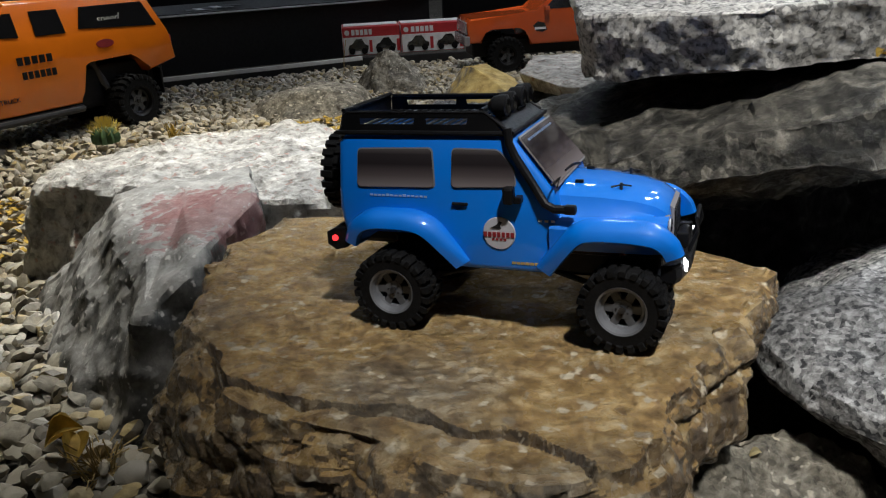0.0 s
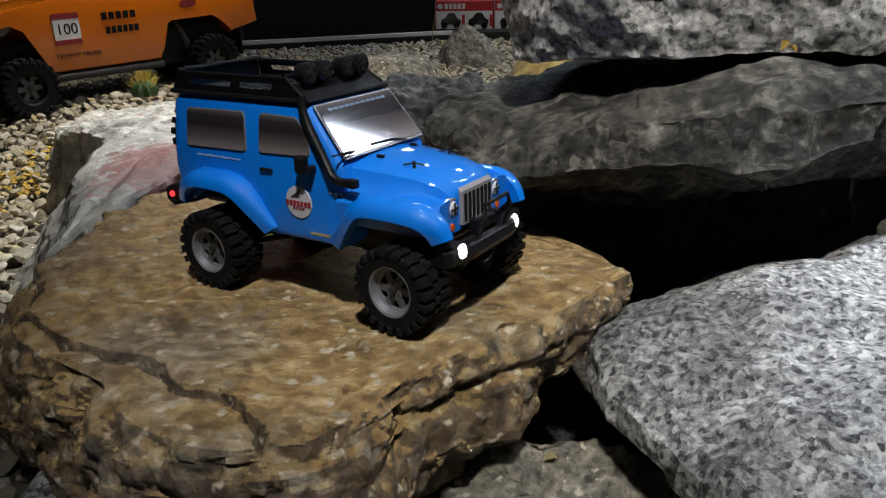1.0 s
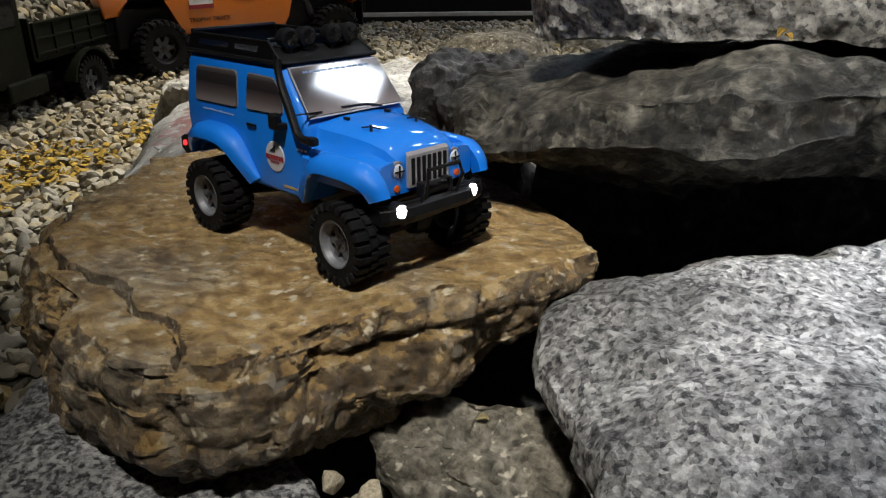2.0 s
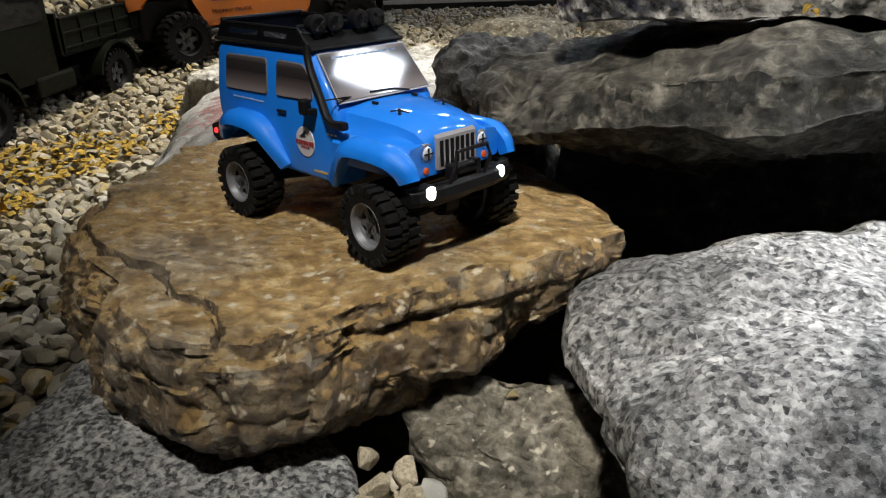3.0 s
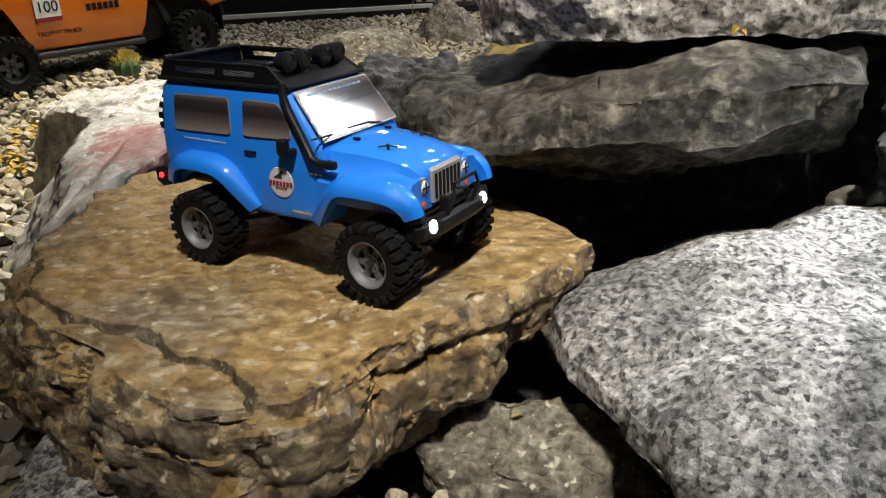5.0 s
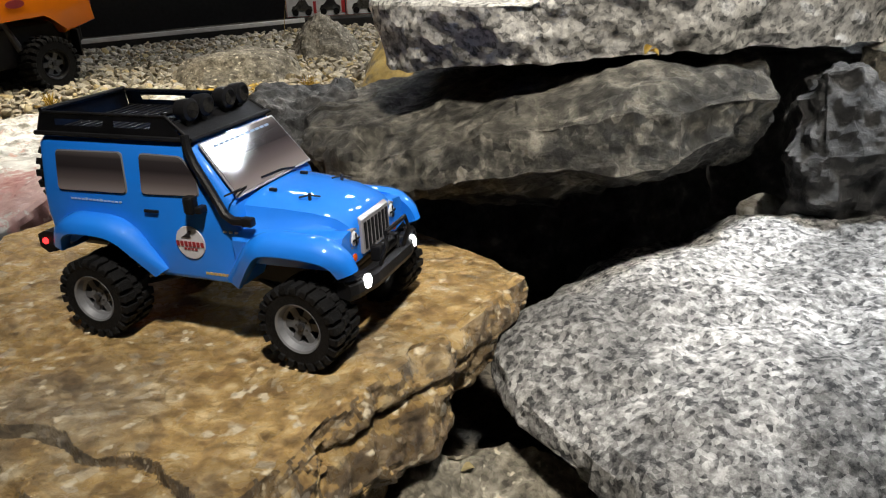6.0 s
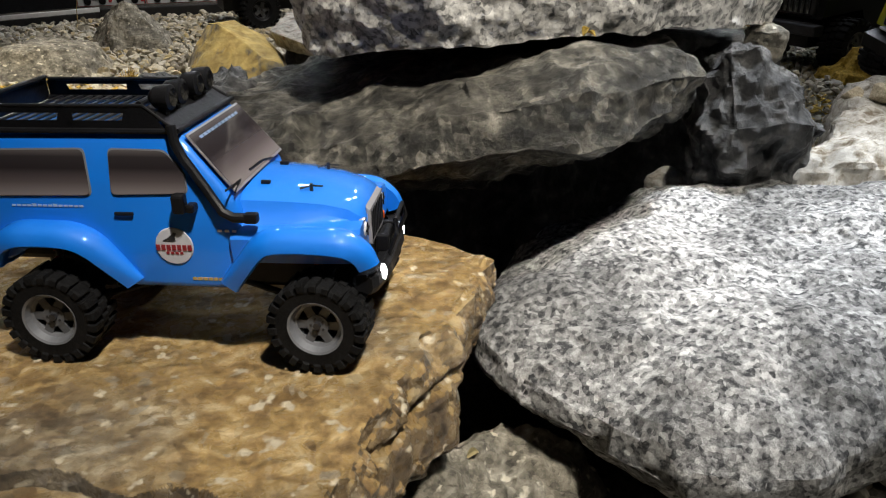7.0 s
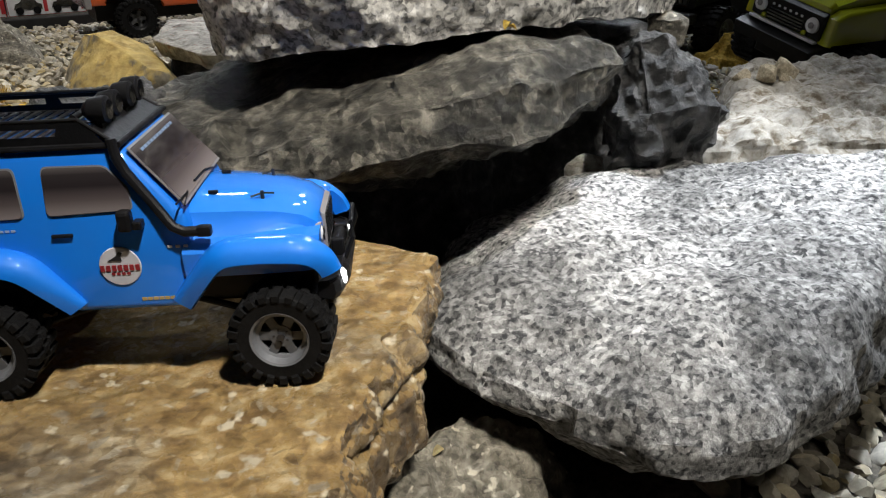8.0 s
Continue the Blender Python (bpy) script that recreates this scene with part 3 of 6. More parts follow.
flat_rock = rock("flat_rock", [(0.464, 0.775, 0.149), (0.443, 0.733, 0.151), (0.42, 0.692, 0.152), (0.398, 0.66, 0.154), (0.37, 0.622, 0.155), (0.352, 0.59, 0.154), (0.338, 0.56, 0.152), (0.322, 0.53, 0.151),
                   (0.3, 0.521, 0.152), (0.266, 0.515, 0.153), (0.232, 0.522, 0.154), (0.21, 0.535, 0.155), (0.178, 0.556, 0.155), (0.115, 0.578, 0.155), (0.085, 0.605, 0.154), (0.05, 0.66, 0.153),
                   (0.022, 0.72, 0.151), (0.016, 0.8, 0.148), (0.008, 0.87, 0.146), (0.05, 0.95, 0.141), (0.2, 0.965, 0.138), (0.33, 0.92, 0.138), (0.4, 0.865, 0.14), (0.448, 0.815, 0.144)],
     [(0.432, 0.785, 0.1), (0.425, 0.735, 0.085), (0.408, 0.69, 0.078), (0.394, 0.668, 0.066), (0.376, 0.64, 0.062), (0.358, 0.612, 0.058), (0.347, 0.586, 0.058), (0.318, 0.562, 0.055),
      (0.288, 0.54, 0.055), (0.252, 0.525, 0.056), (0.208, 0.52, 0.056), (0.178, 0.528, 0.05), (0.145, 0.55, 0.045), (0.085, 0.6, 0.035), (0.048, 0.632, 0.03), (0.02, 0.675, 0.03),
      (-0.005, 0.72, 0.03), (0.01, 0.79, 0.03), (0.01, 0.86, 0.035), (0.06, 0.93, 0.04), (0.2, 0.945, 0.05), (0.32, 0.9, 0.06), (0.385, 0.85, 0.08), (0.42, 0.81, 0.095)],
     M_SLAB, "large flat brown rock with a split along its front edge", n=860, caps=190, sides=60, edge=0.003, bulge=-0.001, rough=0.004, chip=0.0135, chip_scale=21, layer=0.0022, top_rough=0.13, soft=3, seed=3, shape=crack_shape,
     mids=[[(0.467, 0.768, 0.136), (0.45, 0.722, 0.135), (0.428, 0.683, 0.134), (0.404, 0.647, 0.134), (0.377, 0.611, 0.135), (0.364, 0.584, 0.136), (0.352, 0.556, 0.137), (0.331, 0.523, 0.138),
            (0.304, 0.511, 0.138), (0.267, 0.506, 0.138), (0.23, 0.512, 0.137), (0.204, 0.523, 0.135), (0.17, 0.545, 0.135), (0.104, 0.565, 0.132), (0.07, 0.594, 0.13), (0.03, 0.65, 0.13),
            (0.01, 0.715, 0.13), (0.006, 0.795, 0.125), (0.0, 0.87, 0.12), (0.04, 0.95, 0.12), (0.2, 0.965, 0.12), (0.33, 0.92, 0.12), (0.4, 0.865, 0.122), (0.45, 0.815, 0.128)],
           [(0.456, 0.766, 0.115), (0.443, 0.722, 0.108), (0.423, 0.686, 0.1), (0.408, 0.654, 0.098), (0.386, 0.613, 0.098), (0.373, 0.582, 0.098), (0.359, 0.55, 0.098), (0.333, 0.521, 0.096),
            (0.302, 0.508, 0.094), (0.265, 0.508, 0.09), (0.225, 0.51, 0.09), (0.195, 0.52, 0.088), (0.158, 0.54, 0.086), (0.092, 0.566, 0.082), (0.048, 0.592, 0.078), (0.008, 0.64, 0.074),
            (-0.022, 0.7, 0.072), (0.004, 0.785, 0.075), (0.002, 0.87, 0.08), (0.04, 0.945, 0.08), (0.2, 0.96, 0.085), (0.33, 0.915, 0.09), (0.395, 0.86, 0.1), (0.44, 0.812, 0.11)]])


def granite_top(x, y):
    """Four broad worn faces that meet in rounded ridges."""
    faces = np.stack([0.151 + 0.05 * (x - 0.65) + 0.03 * (y - 0.72), 0.138 + 0.45 * (y - 0.617 + 0.3 * (x - 0.578)), 0.121 + 0.36 * (x - 0.475) + 0.24 * (y - 0.68),
                      0.134 - 0.4 * (y - 0.78) + 0.36 * (x - 0.51), 0.157 - 0.5 * (y - 0.87 + 0.35 * (x - 0.75))])
    return -0.003 * np.log(np.exp(-faces / 0.003).sum(0))


rock("granite_boulder", [(0.44, 0.732, 0.1), (0.456, 0.757, 0.1), (0.48, 0.81, 0.1), (0.51, 0.88, 0.1), (0.56, 0.93, 0.1), (0.65, 0.955, 0.1), (0.78, 0.93, 0.1), (0.9, 0.86, 0.1), (1.0, 0.78, 0.1),
                         (0.98, 0.72, 0.1), (0.88, 0.69, 0.1), (0.78, 0.638, 0.1), (0.705, 0.595, 0.1), (0.648, 0.565, 0.1), (0.602, 0.548, 0.1), (0.565, 0.555, 0.1), (0.53, 0.568, 0.1), (0.505, 0.602, 0.1), (0.48, 0.637, 0.1), (0.459, 0.672, 0.1)],
     [(0.55, 0.73, 0.0), (0.55, 0.75, 0.0), (0.56, 0.77, 0.0), (0.57, 0.8, 0.0), (0.6, 0.83, 0.0), (0.67, 0.86, 0.0), (0.8, 0.86, 0.0), (0.87, 0.82, 0.0), (0.92, 0.77, 0.0),
      (0.91, 0.74, 0.0), (0.86, 0.71, 0.0), (0.79, 0.68, 0.0), (0.74, 0.66, 0.0), (0.7, 0.65, 0.0), (0.67, 0.645, 0.0), (0.64, 0.65, 0.0), (0.61, 0.66, 0.0), (0.59, 0.67, 0.0), (0.57, 0.69, 0.0), (0.555, 0.71, 0.0)],
     M_GRANITE, "big pale grey speckled granite boulder", n=440, caps=90, sides=30, edge=0.012, belly=0.002, rough=0.006, chip=0.009, chip_scale=12, top_rough=0.9, soft=8, seed=5, dome=granite_top,
     mids=[[(0.446, 0.733, 0.096), (0.46, 0.762, 0.092), (0.478, 0.815, 0.075), (0.508, 0.885, 0.06), (0.56, 0.94, 0.07), (0.65, 0.965, 0.08), (0.785, 0.94, 0.1), (0.91, 0.87, 0.11), (1.01, 0.78, 0.12),
            (0.99, 0.73, 0.115), (0.885, 0.676, 0.1), (0.788, 0.624, 0.09), (0.718, 0.592, 0.09), (0.656, 0.564, 0.086), (0.604, 0.547, 0.083), (0.565, 0.554, 0.082), (0.532, 0.57, 0.083), (0.507, 0.604, 0.086), (0.482, 0.64, 0.09), (0.462, 0.674, 0.094)]])
rock("granite_slab", [(0.09, 0.6, 0.06), (0.12, 0.5, 0.06), (0.14, 0.43, 0.055), (0.25, 0.38, 0.05), (0.38, 0.42, 0.05), (0.385, 0.53, 0.055), (0.365, 0.56, 0.058), (0.31, 0.58, 0.06), (0.2, 0.64, 0.06)],
     [(0.08, 0.6, -0.02), (0.1, 0.5, -0.02), (0.12, 0.41, -0.02), (0.25, 0.36, -0.02), (0.4, 0.4, -0.02), (0.4, 0.53, -0.02), (0.37, 0.57, -0.02), (0.31, 0.6, -0.02), (0.2, 0.66, -0.02)],
     M_GRANITE_DARK, "low grey granite slab under the flat brown rock", n=260, caps=40, sides=12, edge=0.012, bulge=0.004, rough=0.004, chip=0.006, chip_scale=20, soft=10, seed=8)
rock("small_rock", [(0.362, 0.612, 0.058), (0.388, 0.646, 0.068), (0.415, 0.67, 0.071), (0.455, 0.686, 0.066), (0.507, 0.668, 0.052), (0.496, 0.625, 0.03), (0.455, 0.604, 0.024), (0.415, 0.599, 0.024), (0.386, 0.604, 0.041)],
     [(0.39, 0.615, -0.02), (0.395, 0.66, -0.02), (0.42, 0.69, -0.02), (0.47, 0.705, -0.02), (0.54, 0.675, -0.02), (0.52, 0.6, -0.02), (0.46, 0.582, -0.02), (0.425, 0.588, -0.02), (0.402, 0.6, -0.02)],
     M_OLIVE, "small olive grey rock wedged under the brown one", n=260, caps=40, sides=20, edge=0.003, bulge=0.002, top_rough=1.2, rough=0.005, chip=0.011, chip_scale=26, soft=2, seed=9)
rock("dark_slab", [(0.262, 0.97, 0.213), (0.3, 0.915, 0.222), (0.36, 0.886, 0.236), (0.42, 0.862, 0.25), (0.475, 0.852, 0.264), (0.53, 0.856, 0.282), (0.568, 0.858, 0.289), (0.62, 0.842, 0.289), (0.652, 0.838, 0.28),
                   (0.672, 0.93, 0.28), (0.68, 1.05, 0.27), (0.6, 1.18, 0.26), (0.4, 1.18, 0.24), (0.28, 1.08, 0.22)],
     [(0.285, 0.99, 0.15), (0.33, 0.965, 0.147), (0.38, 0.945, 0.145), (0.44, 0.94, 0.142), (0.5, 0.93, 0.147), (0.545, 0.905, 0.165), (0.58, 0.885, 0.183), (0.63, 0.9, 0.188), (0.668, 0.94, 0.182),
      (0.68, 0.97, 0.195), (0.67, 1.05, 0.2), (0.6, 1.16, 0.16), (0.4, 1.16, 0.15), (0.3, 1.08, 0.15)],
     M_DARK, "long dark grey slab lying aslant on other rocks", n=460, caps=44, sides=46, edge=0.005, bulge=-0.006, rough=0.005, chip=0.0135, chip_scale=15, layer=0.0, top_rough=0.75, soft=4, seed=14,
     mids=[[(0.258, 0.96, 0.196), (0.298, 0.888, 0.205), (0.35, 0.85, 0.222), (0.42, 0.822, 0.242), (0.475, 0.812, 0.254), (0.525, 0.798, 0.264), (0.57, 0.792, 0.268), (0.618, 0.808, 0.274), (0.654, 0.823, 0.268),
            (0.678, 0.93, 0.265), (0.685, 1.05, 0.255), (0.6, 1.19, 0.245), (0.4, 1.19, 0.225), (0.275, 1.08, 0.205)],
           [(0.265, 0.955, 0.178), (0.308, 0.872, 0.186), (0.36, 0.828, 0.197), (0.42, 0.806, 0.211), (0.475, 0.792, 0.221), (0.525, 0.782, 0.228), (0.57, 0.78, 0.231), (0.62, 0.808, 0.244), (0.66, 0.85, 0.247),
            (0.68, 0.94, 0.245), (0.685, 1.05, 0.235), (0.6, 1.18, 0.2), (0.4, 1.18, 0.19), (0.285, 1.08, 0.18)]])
rock("upper_slab", [(0.335, 0.955, 0.328), (0.37, 0.92, 0.332), (0.44, 0.868, 0.336), (0.6, 0.872, 0.345), (0.72, 0.905, 0.345), (0.815, 0.965, 0.335), (0.86, 1.1, 0.345), (0.7, 1.3, 0.37), (0.45, 1.25, 0.36), (0.335, 1.08, 0.34)],
     [(0.35, 0.955, 0.272), (0.385, 0.925, 0.275), (0.452, 0.885, 0.283), (0.6, 0.885, 0.292), (0.72, 0.915, 0.29), (0.8, 0.965, 0.282), (0.84, 1.1, 0.27), (0.7, 1.28, 0.26), (0.46, 1.23, 0.25), (0.35, 1.08, 0.255)],
     M_COARSE, "thick coarse grey and white slab on top of the dark one", n=420, caps=40, sides=20, edge=0.006, bulge=0.004, rough=0.0035, chip=0.0075, chip_scale=20, top_rough=0.8, soft=5, seed=15)
rock("dark_rock", [(0.7, 0.912, 0.262), (0.712, 0.892, 0.277), (0.735, 0.886, 0.28), (0.76, 0.9, 0.262), (0.768, 0.95, 0.258), (0.72, 0.97, 0.264)],
     [(0.69, 0.89, 0.148), (0.705, 0.866, 0.146), (0.75, 0.86, 0.146), (0.786, 0.872, 0.147), (0.81, 0.95, 0.143), (0.74, 0.99, 0.14)],
     M_BASALT, "squat blackish rock standing on the granite boulder", n=260, caps=24, sides=36, edge=0.006, rough=0.007, chip=0.02, chip_scale=19, top_rough=1.0, soft=3, seed=18,
     mids=[[(0.688, 0.887, 0.205), (0.706, 0.852, 0.212), (0.757, 0.85, 0.218), (0.813, 0.873, 0.2), (0.838, 0.95, 0.2), (0.735, 0.99, 0.2)]])
rock("wedge_stone", [(0.672, 0.94, 0.145), (0.68, 0.927, 0.147), (0.7, 0.923, 0.148), (0.712, 0.935, 0.147), (0.695, 0.955, 0.145)], [(0.668, 0.94, 0.1), (0.678, 0.923, 0.1), (0.702, 0.918, 0.1), (0.718, 0.935, 0.1), (0.696, 0.96, 0.1)],
     M_CREAM, "small pale stone wedged in the gap under the slabs", n=60, caps=6, sides=8, edge=0.003, rough=0.002, chip=0.004, chip_scale=40, soft=3, seed=54)
rock("prop_stone", [(0.765, 0.962, 0.28), (0.778, 0.935, 0.281), (0.803, 0.94, 0.281), (0.806, 0.975, 0.28)], [(0.77, 0.96, 0.247), (0.78, 0.942, 0.245), (0.797, 0.945, 0.24), (0.8, 0.972, 0.24)],
     M_OLIVE, "small grey stone wedged under the upper slab", n=60, caps=6, sides=8, edge=0.003, rough=0.003, chip=0.006, chip_scale=40, soft=3, seed=52)
rock("pale_rock", [(0.835, 0.935, 0.15), (0.97, 1.05, 0.165), (1.07, 1.18, 0.17), (1.3, 1.15, 0.165), (1.36, 0.92, 0.15), (1.06, 0.86, 0.15)],
     [(0.82, 0.93, 0.0), (0.95, 1.07, 0.0), (1.06, 1.2, 0.0), (1.33, 1.18, 0.0), (1.4, 0.9, 0.0), (1.06, 0.84, 0.0)],
     M_CREAM, "cream white rough rock behind the granite boulder", n=260, caps=40, sides=16, edge=0.012, bulge=0.01, rough=0.01, chip=0.012, chip_scale=22, top_rough=1.0, soft=5, seed=21)
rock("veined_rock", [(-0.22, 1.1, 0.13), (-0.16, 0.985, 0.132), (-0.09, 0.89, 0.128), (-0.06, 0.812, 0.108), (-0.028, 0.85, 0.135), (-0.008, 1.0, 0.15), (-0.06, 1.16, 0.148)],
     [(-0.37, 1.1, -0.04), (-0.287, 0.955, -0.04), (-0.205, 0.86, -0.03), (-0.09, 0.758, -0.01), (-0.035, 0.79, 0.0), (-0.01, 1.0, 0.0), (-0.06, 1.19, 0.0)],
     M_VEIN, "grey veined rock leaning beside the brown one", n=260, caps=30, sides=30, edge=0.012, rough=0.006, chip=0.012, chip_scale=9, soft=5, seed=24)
rock("pale_ledge", [(-0.41, 1.23, 0.11), (-0.2, 1.15, 0.115), (0.0, 1.06, 0.125), (0.11, 1.05, 0.13), (0.13, 1.25, 0.125), (0.06, 1.4, 0.12), (-0.02, 1.5, 0.115), (-0.12, 1.57, 0.11), (-0.25, 1.5, 0.11), (-0.36, 1.42, 0.11), (-0.43, 1.33, 0.105)],
     [(-0.44, 1.2, -0.03), (-0.2, 1.12, -0.02), (0.0, 1.03, 0.0), (0.12, 1.03, 0.0), (0.15, 1.25, 0.0), (0.08, 1.42, 0.0), (0.0, 1.53, 0.0), (-0.12, 1.6, 0.0), (-0.26, 1.53, -0.02), (-0.39, 1.45, -0.03), (-0.46, 1.33, -0.03)],
     M_PALE, "broad pale chalky ledge of rock in the gravel", n=320, caps=44, sides=16, edge=0.012, rough=0.01, chip=0.012, chip_scale=18, top_rough=0.8, soft=6, seed=27)
rock("black_rock", [(0.165, 1.1, 0.205), (0.19, 1.02, 0.2), (0.25, 0.98, 0.195), (0.3, 1.06, 0.225), (0.27, 1.14, 0.222)],
     [(0.15, 1.12, 0.0), (0.17, 1.0, 0.0), (0.26, 0.96, 0.0), (0.32, 1.06, 0.0), (0.27, 1.18, 0.0)],
     M_BASALT, "dark jagged rock between the ledge and the dark slab", n=160, caps=16, sides=24, edge=0.008, rough=0.008, chip=0.018, chip_scale=22, top_rough=1.0, soft=3, seed=30)
# unseen rock added under the slabs, blackish so the gap reads as deep shade
rock("added_support_rock", [(0.33, 1.03, 0.15), (0.6, 1.07, 0.17), (0.68, 1.1, 0.17), (0.45, 1.17, 0.15)], [(0.31, 0.99, 0.0), (0.62, 1.05, 0.0), (0.72, 1.1, 0.0), (0.42, 1.2, 0.0)],
     M_BASALT, "added blackish rock filling the shaded gap below the slabs", n=120, caps=10, sides=10, edge=0.01, rough=0.006, chip=0.012, seed=33)
# added rock that closes the view here and stands in for black shade
rock("added_back_rock", [(0.7, 1.12, 0.25), (0.84, 1.08, 0.25), (0.97, 1.2, 0.22), (0.93, 1.34, 0.22), (0.75, 1.32, 0.25)], [(0.68, 1.1, 0.0), (0.86, 1.05, 0.0), (1.05, 1.2, 0.0), (0.98, 1.4, 0.0), (0.72, 1.36, 0.0)],
     M_BASALT, "added blackish rock standing in for the shade behind the slabs", n=120, caps=10, sides=10, edge=0.01, rough=0.006, chip=0.012, seed=34)
rock("pointed_rock", [(-0.09, 2.53, 0.1), (-0.055, 2.48, 0.112), (-0.03, 2.5, 0.1), (-0.05, 2.56, 0.095)], [(-0.19, 2.6, -0.01), (-0.1, 2.4, -0.01), (0.08, 2.38, -0.01), (0.06, 2.64, -0.01)],
     M_OLIVE, "pointed olive grey rock in the gravel", n=120, caps=8, sides=18, edge=0.006, rough=0.006, chip=0.014, chip_scale=14, soft=3, seed=36)
rock("low_rock", [(-0.33, 2.2, 0.05), (-0.24, 2.14, 0.062), (-0.13, 2.16, 0.06), (-0.1, 2.26, 0.06), (-0.22, 2.33, 0.055)], [(-0.42, 2.2, -0.01), (-0.27, 2.06, -0.01), (-0.06, 2.08, -0.01), (-0.04, 2.28, -0.01), (-0.22, 2.4, -0.01)],
     M_OLIVE, "low rounded olive rock half sunk in gravel", n=120, caps=12, sides=12, edge=0.01, rough=0.006, chip=0.01, chip_scale=14, soft=5, seed=39)
rock("tan_rock", [(0.17, 2.2, 0.1), (0.2, 2.13, 0.11), (0.3, 1.97, 0.06), (0.335, 1.98, 0.05), (0.3, 2.14, 0.075), (0.23, 2.25, 0.1)], [(0.1, 2.2, -0.01), (0.13, 2.02, -0.01), (0.28, 1.9, -0.01), (0.37, 1.95, -0.01), (0.36, 2.2, -0.01), (0.2, 2.34, -0.01)],
     M_TAN, "wedge of tan sandstone with a yellow top", n=120, caps=10, sides=16, edge=0.004, rough=0.004, chip=0.008, chip_scale=12, top_rough=0.3, soft=2, seed=42)
rock("flat_pale_rock", [(0.31, 2.1, 0.096), (0.355, 2.32, 0.105), (0.5, 2.32, 0.105), (0.57, 2.1, 0.098), (0.48, 1.9, 0.088), (0.4, 1.93, 0.088)], [(0.325, 2.11, 0.062), (0.365, 2.3, 0.065), (0.49, 2.3, 0.065), (0.55, 2.1, 0.06), (0.475, 1.925, 0.055), (0.41, 1.95, 0.055)],
     M_PALE, "flat pale stone plate lying on an added dark stone", n=140, caps=14, sides=8, edge=0.005, rough=0.004, chip=0.007, chip_scale=14, soft=3, seed=45)
# dark stone added to carry the plate, in place of the shadow below it
rock("added_bearing_stone", [(0.36, 2.12, 0.07), (0.38, 2.26, 0.072), (0.48, 2.26, 0.072), (0.5, 2.1, 0.068), (0.46, 2.0, 0.066)], [(0.33, 2.1, -0.01), (0.36, 2.3, -0.01), (0.5, 2.3, -0.01), (0.54, 2.08, -0.01), (0.47, 1.97, -0.01)],
     M_BASALT, "added dark stone standing in for the shadow under the pale plate", n=90, caps=6, sides=8, edge=0.006, rough=0.004, chip=0.01, chip_scale=16, soft=3, seed=46)
